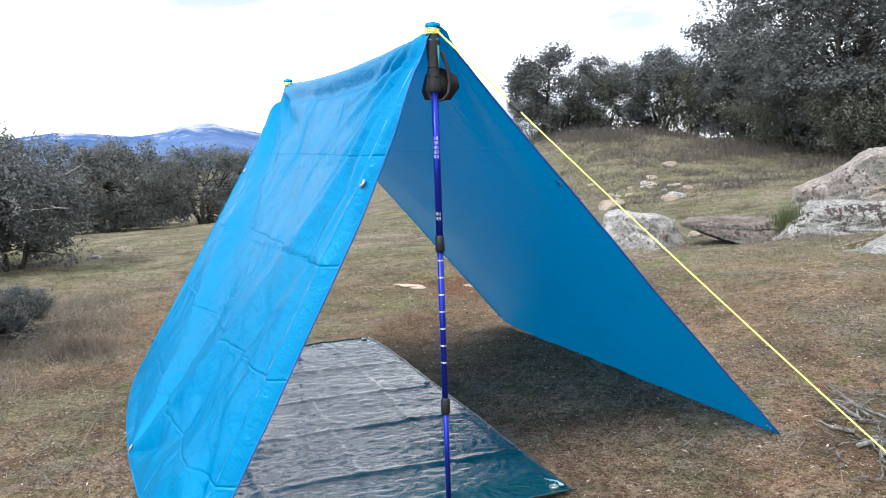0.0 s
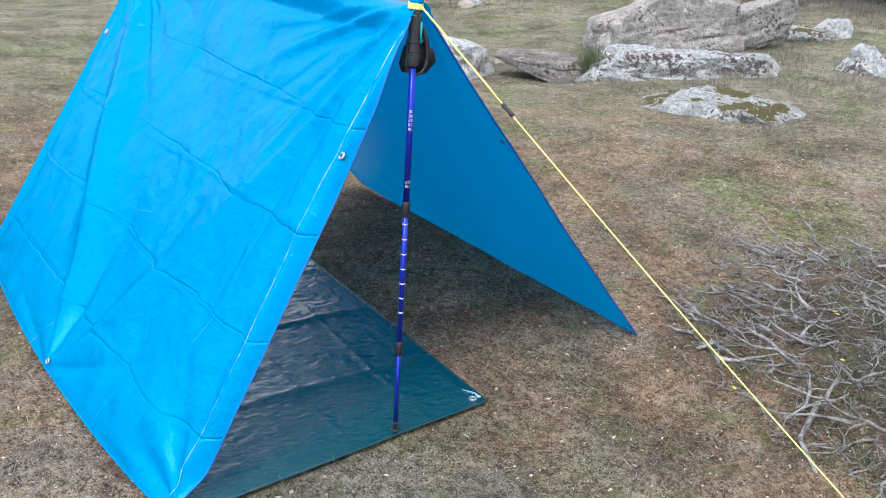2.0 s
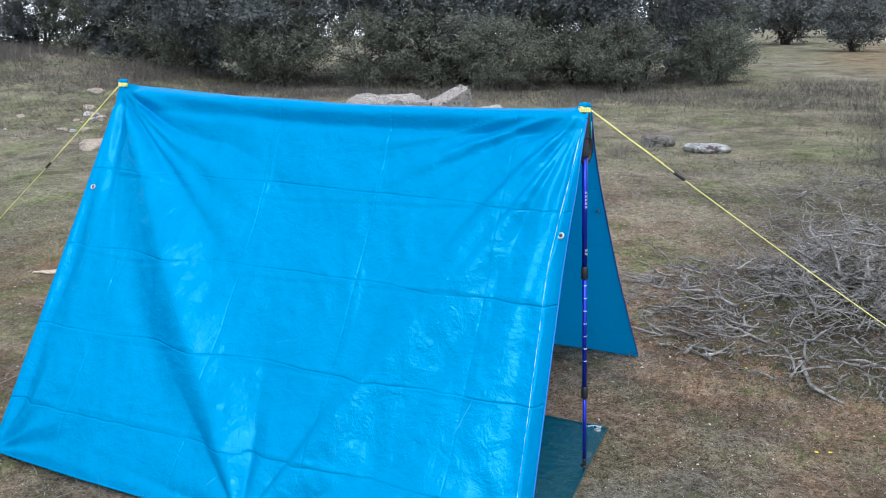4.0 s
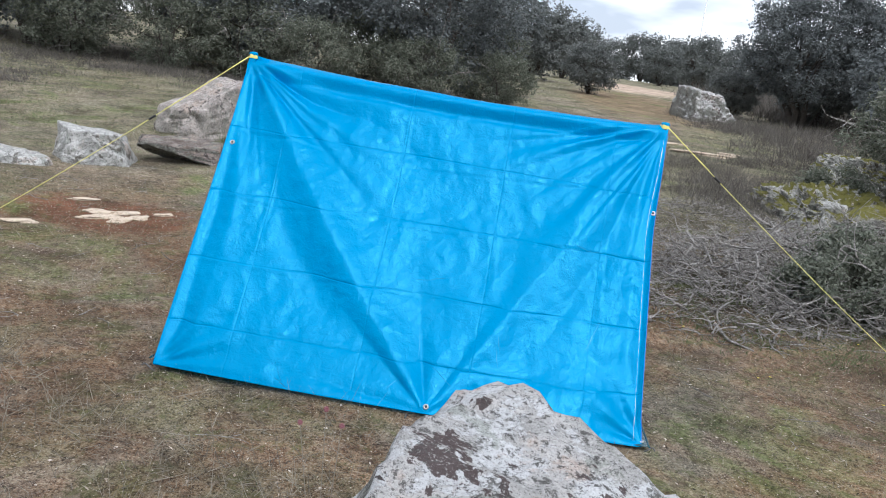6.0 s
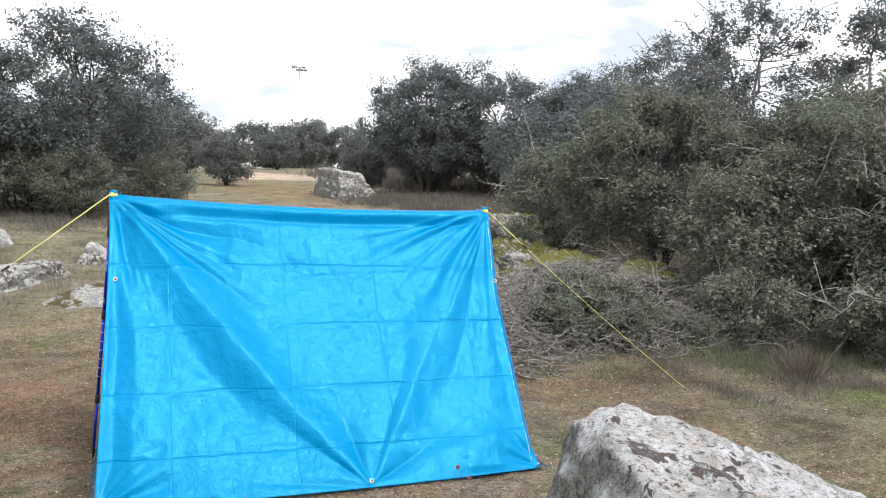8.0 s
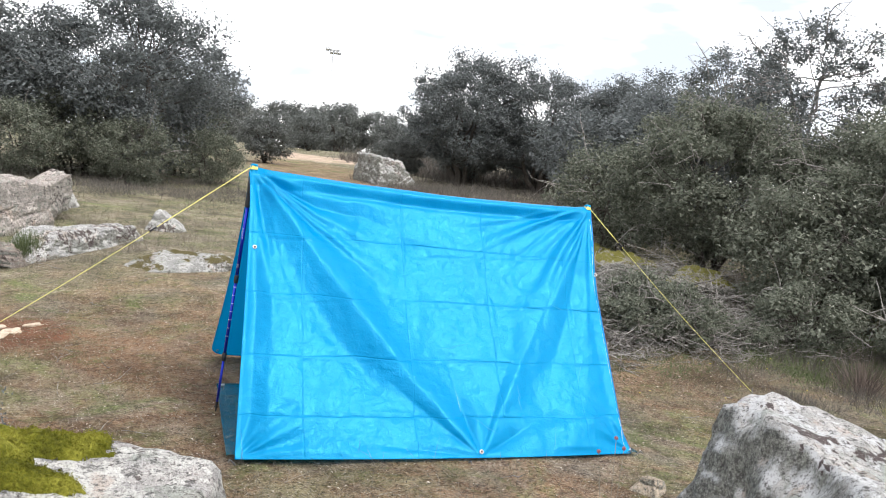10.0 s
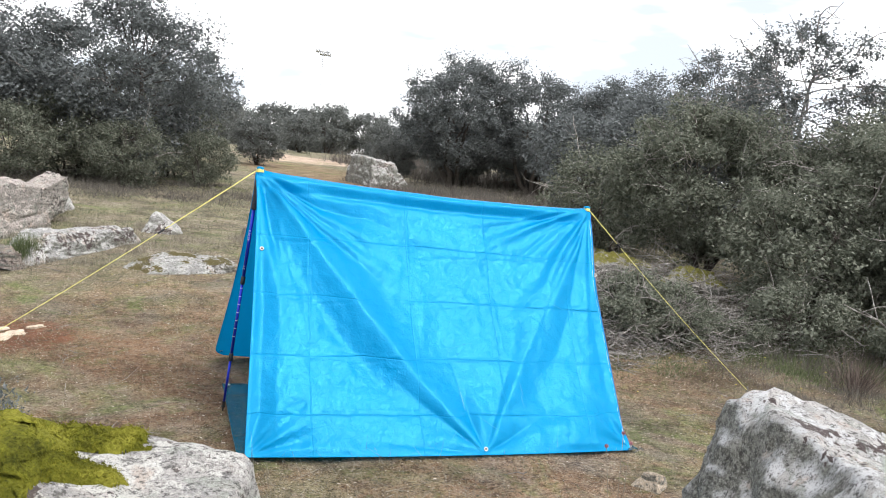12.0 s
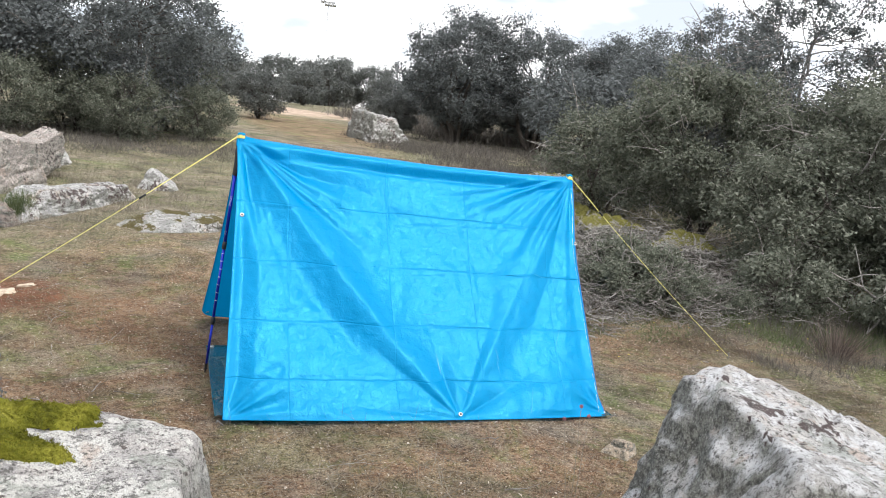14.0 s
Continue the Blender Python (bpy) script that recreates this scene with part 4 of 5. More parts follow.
for q, ln in ((A_REAR, (-0.6, -0.6)), (A_MID, (0, -1)), (A_FRONT, (0.6, -0.6)), (B_FRONT, (0.5, 0.8)), (B_REAR, (-0.5, 0.8))):
    build_peg((q.x + ln[0] * 0.012, q.y + ln[1] * 0.012, 0.0), ln)


# ---------------------------------------------------------------- rocks
def rock_geo(size, planes, seed, sub=5, rough=0.06, big=0.16, body=1.25, strata=None, keen=48):
    """A boulder: a rounded body cut by planes (in its own half-size units), then weathered."""
    bm = bmesh.new()
    bmesh.ops.create_icosphere(bm, subdivisions=sub, radius=1.0)
    pl = [(Vector(n).normalized(), d) for n, d in planes]
    s = Vector((seed * 7.3, seed * 3.1, seed * 1.7))
    for vert in bm.verts:
        p = vert.co.copy()
        far = body * (1 + big * noise.noise(p * 1.1 + s))
        for n, d in pl:
            c = p.dot(n)
            if c > 1e-4:
                # soft minimum of the body's and the plane's distance keeps worn edges
                q = d / c * (1 + 0.10 * noise.noise(p * 2.3 + s + n * 3))
                far = -math.log(math.exp(-keen * (far - q)) + 1.0) / keen + q if abs(far - q) < 1 else min(far, q)
        p = p * far
        w = Vector((p.x * size[0], p.y * size[1], p.z * size[2]))
        m = 0.26 * noise.noise(w * 2.6 + s) + 0.30 * noise.noise(w * 6.1 + s) + 0.22 * noise.noise(w * 14 + s) + 0.14 * noise.noise(w * 33 + s) - 0.22 * abs(noise.noise(w * 9 + s))
        m -= 0.35 * max(0.0, 1 - 22 * abs(noise.noise(w * 2.1 + s * 2)))
        out = vert.co.normalized()
        if strata:
            # broken edges of tilted layers
            h = w.dot(Vector(strata[0]).normalized()) * strata[1] + 0.5 * noise.noise(w * 1.5 + s)
            e = h - math.floor(h)
            lay = noise.noise((math.floor(h) * 3.7, seed, 0.5)) * 0.9 - 0.8 * math.exp(-(min(e, 1 - e) / 0.09) ** 2) * (0.5 + noise.noise(w * 3 + s))
            m += strata[2] / rough * lay * (1 - abs(out.dot(Vector(strata[0]).normalized())) ** 2)
        vert.co = w + out * rough * m
    me = bpy.data.meshes.new("rock")
    bm.to_mesh(me)
    bm.free()
    me.polygons.foreach_set("use_smooth", [True] * len(me.polygons))
    return me


def build_rock(name, label, at, size, planes, seed, mat, turn=(0, 0, 0), sub=5, rough=0.06, big=0.16, group="", body=1.25, strata=None, keen=48):
    me = rock_geo(size, planes, seed, sub, rough, big, body, strata, keen)
    ob = thing(name, label, "rock", group, data=me, material=mat)
    ob.matrix_world = pose(at[0], at[1], at[2], *turn)
    return ob


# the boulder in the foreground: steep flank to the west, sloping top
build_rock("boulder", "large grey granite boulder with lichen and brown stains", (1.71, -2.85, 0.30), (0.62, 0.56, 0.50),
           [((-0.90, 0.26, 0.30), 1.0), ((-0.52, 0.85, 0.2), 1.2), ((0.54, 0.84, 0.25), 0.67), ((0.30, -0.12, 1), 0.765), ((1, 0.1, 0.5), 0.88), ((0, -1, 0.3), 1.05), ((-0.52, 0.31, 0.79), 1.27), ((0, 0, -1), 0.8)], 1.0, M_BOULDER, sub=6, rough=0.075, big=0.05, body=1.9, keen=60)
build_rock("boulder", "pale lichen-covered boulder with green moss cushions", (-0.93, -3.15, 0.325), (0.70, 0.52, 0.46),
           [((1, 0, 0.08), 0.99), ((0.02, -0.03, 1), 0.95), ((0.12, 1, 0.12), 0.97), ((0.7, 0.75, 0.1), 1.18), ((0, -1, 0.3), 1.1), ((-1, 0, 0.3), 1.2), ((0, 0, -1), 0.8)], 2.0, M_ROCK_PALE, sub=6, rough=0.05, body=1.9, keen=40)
build_rock("boulder", "lower grey boulder with a moss cushion", (-1.00, -2.60, 0.24), (0.42, 0.26, 0.42),
           [((0.1, 0.1, 1), 0.92), ((1, 0.2, 0.2), 1.0), ((0, 1, 0.3), 1.0), ((0, 0, -1), 0.8)], 2.6, M_ROCK, sub=5, rough=0.06, body=1.6)

# the outcrop of tilted slabs behind the shelter
OUT = "slabs of the outcrop"
build_rock("rock_slab", "large tilted granite slab of the outcrop, split in layers", (-2.48, 6.60, 0.38), (0.45, 0.84, 0.57),
           [((0.05, 0.03, 1), 0.82), ((0, -0.62, 0.78), 0.77), ((0.95, 0.02, 0.28), 0.80), ((0.1, 1, 0.15), 0.86), ((-1, 0, 0.2), 0.9), ((0.1, -1, 0.05), 1.0), ((0, 0, -1), 0.9)], 3.0, M_ROCK_PINK, (0, 0, -34), group=OUT, body=1.9, rough=0.06, sub=6, strata=((0.12, -0.25, 1), 5, 0.045), keen=90)
build_rock("rock_slab", "pointed granite slab leaning up out of the outcrop", (-2.24, 7.14, 0.42), (0.25, 0.76, 0.52),
           [((0, -0.495, 0.869), 0.374), ((0, 0.6, -0.8), 0.45), ((0.1, 1, -0.08), 0.94), ((1, 0, 0.12), 0.9), ((-1, 0, 0.1), 0.95), ((0, -1, -0.2), 1.2)], 4.0, M_ROCK_PINK, (0, 0, -34), group=OUT, body=1.9, rough=0.04, big=0.06, sub=6, strata=((0.1, -0.4, 1), 6, 0.04), keen=90)
build_rock("rock_slab", "low rounded granite slab spotted with lichen", (-1.28, 5.42, 0.23), (0.26, 0.92, 0.24),
           [((0, 0.05, 1), 0.86), ((1, -0.1, 0.35), 0.95), ((-1, 0, 0.3), 1.0), ((0, -1, 0.4), 1.0), ((0.2, 1, 0.3), 0.98), ((0, 0, -1), 0.9)], 5.0, M_ROCK, (0, 0, -31), group=OUT, rough=0.07, sub=6, body=1.5)
build_rock("rock", "grey lichen-covered stone with a pointed top", (-0.47, 7.04, 0.33), (0.20, 0.14, 0.20),
           [((0.6, 0, 0.8), 0.78), ((-0.9, 0.1, 0.45), 0.84), ((0, -0.8, 0.5), 0.9), ((0, 0, -1), 0.7)], 6.0, M_ROCK, (0, 0, -20), sub=5, rough=0.06, body=1.5)
build_rock("rock", "flat pale rock with moss blotches, rising a little from the grass", (-0.16, 4.46, 0.18), (0.58, 0.30, 0.15),
           [((0, -0.15, 1), 0.80), ((-0.8, -0.1, 0.7), 0.85), ((0.8, -0.2, 0.6), 0.9), ((0, 0, -1), 0.7)], 7.0, M_ROCK_MOSSY, (0, 0, 27), sub=6, rough=0.07, big=0.35)
build_rock("rock", "small white rock behind the outcrop", (-1.90, 8.85, 0.46), (0.19, 0.18, 0.17), [((0, 0, 1), 0.8), ((0.8, 0, 0.5), 0.8), ((-0.6, -0.4, 0.7), 0.8)], 8.0, M_ROCK_WHITE, sub=5, rough=0.05, body=1.5)
build_rock("rock", "low mossy rock under the leaning slab", (-2.12, 8.55, 0.38), (0.30, 0.30, 0.13), [((0, 0, 1), 0.8)], 8.5, M_ROCK_MOSSY, sub=5, rough=0.06)
build_rock("rock", "white block of stone lying in the grass", (-2.86, 3.78, 0.15), (0.35, 0.25, 0.24),
           [((0.15, 0, 1), 0.85), ((0, -1, 0.15), 0.9), ((-0.9, -0.1, 0.1), 0.9), ((0.9, -0.2, 0.3), 0.9), ((0.2, 1, 0), 1.0), ((0, 0, -1), 0.8)], 9.0, M_ROCK_WHITE, (0, 0, 32), sub=6, rough=0.035, big=0.06, body=1.8, keen=80)
build_rock("rock", "small pale stone in the grass", (-3.28, 3.15, 0.05), (0.22, 0.17, 0.14), [((0.2, 0, 1), 0.75), ((0, -1, 0.5), 0.85)], 10.0, M_ROCK_WHITE, (0, 0, 30), sub=5, rough=0.05, body=1.5)
build_rock("rock_slab", "thin dark slab jutting over the grass", (-2.13, 4.30, 0.20), (0.45, 0.24, 0.145),
           [((-1, 0, 0.1), 0.97), ((-0.12, -0.10, 1), 0.70), ((-0.70, -0.25, -0.8), 0.46), ((-0.5, -0.9, 0.2), 0.95), ((1, -0.3, 0.3), 0.95)], 11.0, M_ROCK_DARK, (0, 3, 40), sub=6, rough=0.05, group=OUT, body=1.6, strata=((0, 0, 1), 22, 0.02))
build_rock("rock", "low grey stone under dry grass", (0.80, 7.35, 0.33), (0.15, 0.14, 0.12), [((0, 0, 1), 0.8)], 12.0, M_ROCK_DARK, sub=4, rough=0.04)
build_rock("rock", "flat white stone in the grass", (1.42, 7.0, 0.335), (0.20, 0.12, 0.07), [((0, 0, 1), 0.7)], 13.0, M_ROCK, sub=4, rough=0.03)
build_rock("boulder", "big pale boulder beside the sandy track", (5.75, 20.3, 0.66), (0.80, 0.8, 1.05),
           [((0.12, 0, 1), 0.92), ((0.8, 0, 0.75), 0.80), ((-1, -0.2, 0.12), 0.80), ((0, -0.9, 0.3), 0.9), ((0, 0, -1), 0.9)], 14.0, M_ROCK, sub=6, rough=0.16, body=1.8, keen=60, strata=((0.3, -0.2, 1), 4, 0.06))
build_rock("boulder", "mossy rock block at the edge of the bushes", (5.33, 7.1, 0.74), (0.29, 0.30, 0.27),
           [((0, 0, 1), 0.85), ((-0.8, -0.5, 0.3), 0.9), ((0.5, -0.8, 0.3), 0.95), ((0, 0, -1), 0.7)], 15.0, M_ROCK_LEDGE, sub=6, rough=0.13, big=0.3, body=1.5, strata=((0.2, -0.2, 1), 9, 0.04))
build_rock("rock_mound", "low mound of moss-grown rock under the brushwood", (4.70, 5.9, 0.36), (0.60, 0.95, 0.34), [((0.1, -0.2, 1), 0.8), ((-0.8, -0.4, 0.5), 0.8), ((0, 0, -1), 0.7)], 16.0, M_ROCK_LEDGE, sub=6, rough=0.24, big=0.6, strata=((0.2, -0.3, 1), 7, 0.08))
build_rock("rock", "small mossy rock showing among the branches", (5.35, 3.55, 0.42), (0.30, 0.24, 0.18), [((0, -0.3, 1), 0.8)], 18.0, M_ROCK_GREEN, sub=5, rough=0.10, big=0.4)
build_rock("rock", "small mossy rock showing among the branches", (4.9, 4.5, 0.44), (0.34, 0.26, 0.20), [((0, -0.3, 1), 0.8)], 19.0, M_ROCK_GREEN, sub=5, rough=0.10, big=0.4)
build_rock("rock", "white lichen stone on the mossy mound", (4.60, 5.27, 0.50), (0.15, 0.12, 0.07), [((0, 0, 1), 0.8)], 17.0, M_ROCK_WHITE, sub=4, rough=0.04)
srnd = random.Random(44)
rubble = [(-8.3 + srnd.gauss(0, 0.55), 7.6 + srnd.gauss(0, 0.5), srnd.uniform(0.03, 0.085)) for _ in range(22)]
rubble += [(-6.4, 5.7, 0.17), (-6.5, 6.75, 0.11), (-6.6, 6.95, 0.12), (-9.3, 8.4, 0.10), (-10.3, 9.5, 0.13), (-7.5, -0.8, 0.10), (-6.6, -1.1, 0.05), (-3.05, 4.6, 0.07)]
for k, (x, y, s) in enumerate(rubble):
    build_rock("stone", "pale weathered stone on the grassy slope", (x, y, ground_z(x, y) + s * 0.25), (s * 0.95, s * 0.8, s * 0.7), [((0.2, 0.1, 1), 0.7), ((0.6, -0.5, 0.4), 0.8), ((-0.7, -0.3, 0.4), 0.85)], 20.0 + k * 0.7, M_ROCK_WHITE if k % 4 == 0 else M_ROCK_SAND, (0, 0, 47 * k), sub=3, rough=0.02, body=1.5, group="stones on the slope")
for k, (x, y, sx, sy, a) in enumerate(((-1.66, 1.66, 0.12, 0.045, 40), (-1.50, 1.70, 0.10, 0.06, 75), (-1.72, 1.80, 0.10, 0.04, 20), (-1.56, 1.90, 0.10, 0.035, 50), (-1.42, 1.84, 0.06, 0.045, 60), (-1.30, 2.02, 0.06, 0.03, 40), (-2.03, 2.1, 0.09, 0.035, 30), (-2.0, 1.22, 0.11, 0.04, 30))):
    build_rock("flat_stone", "pale flat stone bedded in bare red soil", (x, y, ground_z(x, y) + 0.004), (sx * 0.9, sy, 0.018), [((0, 0, 1), 0.6)], 30.0 + k, M_BARE, (0, 0, a), big=0.6, sub=4, rough=0.012, group="flat stones in red soil")
for k, (x, y, sx, sy, a) in enumerate(((4.2, 11.3, 0.42, 0.16, 5), (4.75, 11.9, 0.22, 0.10, 30), (3.9, 12.6, 0.2, 0.08, 10))):
    build_rock("flat_stone", "bare pale rock showing beside the track", (x, y, ground_z(x, y) + 0.01), (sx, sy, 0.04), [((0, 0, 1), 0.6)], 50.0 + k, M_BARE, (0, 0, a), big=0.6, sub=4, rough=0.03, group="flat stones beside the track")
build_rock("stone", "small pinkish stone in the grass beside the boulder", (1.85, -1.25, 0.02), (0.068, 0.055, 0.062), [((0.3, 0.2, 1), 0.7), ((-0.8, -0.5, 0.3), 0.7), ((0.7, -0.7, 0.3), 0.75), ((-0.3, 0.9, 0.4), 0.8)], 40.0, M_ROCK_SAND, sub=5, rough=0.02, big=0.05, body=1.6, keen=80)


# moss cushions on the pale boulder
def moss_cushion(owner, spots):
    bpy.context.view_layer.update()
    inv = owner.matrix_world.inverted()
    for cx, cy, rx, ry, ang, seed in spots:
        n = 46
        g = Geo()
        ca, sa = math.cos(ang), math.sin(ang)
        keep = {}
        for j in range(n + 1):
            for i in range(n + 1):
                a, b = 2 * i / n - 1, 2 * j / n - 1
                r = math.hypot(a, b) * (1 + 0.35 * noise.noise((a * 2 + seed, b * 2, seed)) + 0.15 * noise.noise((a * 6, b * 6, seed)))
                if r > 1:
                    continue
                x, y = cx + ca * a * rx - sa * b * ry, cy + sa * a * rx + ca * b * ry
                o = inv @ Vector((x, y, 3.0))
                hit, loc, nrm, _ = owner.ray_cast(o, Vector((0, 0, -1)))
                if not hit:
                    continue
                th = min(1.0, ry / 0.1) * (0.085 * (1 - r * r) ** 0.5 - 0.02) + 0.012 * noise.noise((x * 18, y * 18, seed)) + 0.006 * noise.noise((x * 50, y * 50, seed)) - 0.004
                keep[i, j] = len(g.v)
                g.v.append(tuple(loc + nrm * th))
        for j in range(n):
            for i in range(n):
                q = [(i, j), (i + 1, j), (i + 1, j + 1), (i, j + 1)]
                if all(k in keep for k in q):
                    g.f.append(tuple(keep[k] for k in q))
        ob = part("moss_cushion", g, M_MOSS, owner, "thick yellow-green moss cushion")
        # short moss tips
        rnd = np.random.RandomState(int(seed * 10))
        pts = np.array(g.v)[rnd.randint(0, len(g.v), 5200)] + rnd.normal(0, 0.0035, (5200, 3)) - np.array((0, 0, 0.002))
        h = rnd.uniform(0.001, 0.0032, 5200)[:, None]
        tilt = rnd.normal(0, 0.45, (5200, 3)) + np.array((0, 0, 1))
        w = rnd.normal(0, 1, (5200, 3)) * 0.0016
        tip = pts + tilt * h
        v = np.stack([pts - w, pts + w, tip + w * 0.2, tip - w * 0.2], 1)
        tagged(part("moss_fuzz", quads_mesh("moss_fuzz", v, 5200), M_MOSS, ob), kind="stuff")


bpy.context.view_layer.update()
moss_cushion(bpy.data.objects["boulder.001"], ((-0.82, -2.92, 0.19, 0.19, 0.1, 1.0), (-0.64, -2.82, 0.15, 0.065, -0.05, 2.0), (-0.66, -2.98, 0.13, 0.05, -0.05, 3.0), (-1.05, -2.95, 0.28, 0.24, 0.2, 4.0), (-0.88, -3.10, 0.17, 0.12, 0.3, 5.0), (-1.08, -3.16, 0.24, 0.18, 0.1, 8.0)))
moss_cushion(bpy.data.objects["boulder.002"], ((-0.83, -2.53, 0.15, 0.11, 0.0, 6.0), (-1.05, -2.6, 0.22, 0.15, 0.3, 7.0)))


# ---------------------------------------------------------------- trees and bushes
def leaf_faces(rnd, centres, normals, along, size, slim=0.52):
    """Oval leaves at the given places: their faces turn outwards and up, their tips run along the sprays."""
    n = len(centres)
    f = normals * 0.75 + np.array((0, 0, 0.75)) + rnd.normal(0, 0.55, (n, 3))
    f /= np.linalg.norm(f, axis=1)[:, None] + 1e-9
    d = along + rnd.normal(0, 0.8, (n, 3))
    d -= f * np.sum(d * f, axis=1)[:, None]
    d /= np.linalg.norm(d, axis=1)[:, None] + 1e-9
    s = np.cross(d, f)
    ln = (size * rnd.uniform(0.6, 1.25, n))[:, None]
    mid = centres + d * ln * 0.45 + f * ln * 0.10
    return np.stack([centres - s * ln * slim * 0.45, mid + s * ln * slim * 0.75, centres + d * ln], 1).reshape(-1, 3)


def limb(g, a, b, r0, r1, rnd, wob=0.12, steps=6, sides=6):
    a, b = Vector(a), Vector(b)
    ll = (b - a).length
    pts, radii = [], []
    o = Vector(rnd.normal(0, 1, 3)) * wob * ll
    for i in range(steps + 1):
        t = i / steps
        p = a.lerp(b, t) + o * math.sin(math.pi * t) * 0.5 + Vector(rnd.normal(0, 1, 3)) * ll * 0.02 * (0 < i < steps)
        pts.append(p)
        radii.append(r0 + (r1 - r0) * t)
    g.tube(pts, radii, sides, caps=False)
    return pts


def build_tree(name, label, seed, height, rx, ry, low, clumps, leaves, size, leaf_mat, clump_r=0.45, stems=3, bare=0, group="holm oaks", category="tree", trunk_r=0.09, pale=False):
    """A holm oak: stems, limbs to every leaf clump, and a ragged crown of single leaves."""
    rnd = np.random.RandomState(seed)
    top = thing(name, label, category, group)
    g = Geo()
    mid = np.array((0, 0, (height + low) / 2))
    half = np.array((rx, ry, (height - low) / 2))
    cs = []
    while len(cs) < clumps:
        p = rnd.normal(0, 1, 3)
        p /= np.linalg.norm(p)
        lob = 1 + 0.28 * noise.noise(Vector(p * 1.7) + Vector((seed, 0, 0)))
        r = rnd.uniform(0.45, 1.0) ** 0.55 * lob
        q = mid + p * half * r * 0.92
        if q[2] > low * 0.75 + 0.05:
            cs.append(q)
    cs = np.array(cs)
    # stems and limbs
    forks = []
    for s in range(stems):
        a = 2 * math.pi * (s + rnd.uniform(0, 0.5)) / stems
        lean = rnd.uniform(0.15, 0.45)
        b = Vector((math.cos(a) * rx * lean, math.sin(a) * ry * lean, low + (height - low) * rnd.uniform(0.35, 0.6)))
        pts = limb(g, (math.cos(a) * 0.08, math.sin(a) * 0.08, -0.12), b, trunk_r * rnd.uniform(0.7, 1.1), trunk_r * 0.35, rnd, 0.18, 8, 8)
        forks += pts[3:]
    for q in cs[:: max(1, len(cs) // 40)]:
        f = min(forks, key=lambda w: (w - Vector(q)).length + 0.6 * max(0, w.z - q[2]))
        limb(g, f, q, trunk_r * 0.24, 0.006, rnd, 0.2, 4, 4)
    part("trunk", g, M_PALE_BARK if pale else M_BARK, top)
    if bare:
        tw = Geo()
        for _ in range(bare):
            q = cs[rnd.randint(len(cs))]
            out = (q - mid) / half
            e = q + out * rnd.uniform(0.25, 0.6) + rnd.normal(0, 0.15, 3)
            pts = limb(tw, q * 0.8 + mid * 0.2, e, 0.012, 0.004, rnd, 0.25, 5, 5)
            for p in pts[2:5]:
                limb(tw, p, Vector(p) + Vector(rnd.normal(0, 0.17, 3)), 0.005, 0.002, rnd, 0.2, 3, 4)
        tagged(part("bare_branch", tw, M_TWIG, top, "pale bare branches"), kind="stuff")
    # leaves stand in sprays on the outside of the clumps
    sprays = leaves // 8
    which = rnd.randint(0, len(cs), sprays)
    off = rnd.normal(0, 1, (sprays, 3))
    off /= np.linalg.norm(off, axis=1)[:, None]
    off *= (rnd.uniform(0, 1, sprays) ** 0.33)[:, None]
    rad = clump_r * rnd.uniform(0.4, 1.25, len(cs))[which][:, None]
    tips = cs[which] + off * rad * np.array((1, 1, 0.72))
    way = off * 0.8 + rnd.normal(0, 0.4, (sprays, 3)) + np.array((0, 0, 0.25))
    pick = np.repeat(np.arange(sprays), 8)
    n = len(pick)
    c = tips[pick] + way[pick] * (size * rnd.uniform(-1.6, 1.2, n))[:, None] + rnd.normal(0, size * 0.55, (n, 3))
    c[:, 2] = np.maximum(c[:, 2], 0.03)
    part("crown", quads_mesh("crown", leaf_faces(rnd, c, off[pick], way[pick], size), n, 3), leaf_mat, top)
    return top


def put(ob, x, y, turn=0.0, s=1.0, sink=0.0):
    ob.matrix_world = pose(x, y, ground_z(x, y) - sink, 0, 0, turn) @ Matrix.Diagonal((s, s, s, 1))
    return ob


def again(ob, x, y, turn=0.0, s=1.0, sz=None):
    return copy_thing(ob, pose(x, y, ground_z(x, y), 0, 0, turn) @ Matrix.Diagonal((s / ob.scale[0], s / ob.scale[1], (sz or s) / ob.scale[2], 1)))


OAK = "dense grey-green holm oak reaching down to the grass"
# right-hand thicket near the brushwood
near_a = put(build_tree("oak_tree", "dense olive-green holm oak at the edge of the brushwood", 11, 2.5, 1.55, 1.45, 0.12, 120, 64000, 0.052, M_LEAF_B, 0.34, 4, 60, trunk_r=0.05), 6.6, 5.3)
again(near_a, 8.8, 4.0, 130, 1.1)
again(near_a, 7.5, 2.6, 250, 0.95)
near_b = put(build_tree("oak_bush", "bushy young holm oak with grey-green leaves", 12, 1.7, 1.15, 1.1, 0.02, 100, 19000, 0.053, M_LEAF_B, 0.30, 5, 14, category="bush", trunk_r=0.03), 6.4, 2.9)
again(near_b, 7.3, 1.1, 80, 1.05)
again(near_b, 6.6, 8.0, 200, 1.1)
sparse = put(build_tree("oak_tree", "tall thin oak with pale trunk and open leafless twigs", 13, 4.3, 1.2, 1.1, 1.5, 80, 15000, 0.058, M_LEAF, 0.28, 3, 50, trunk_r=0.05, pale=True), 8.4, 5.9)
again(sparse, 10.2, 4.9, 100, 1.05)
again(sparse, 8.8, 8.2, 40, 0.92)
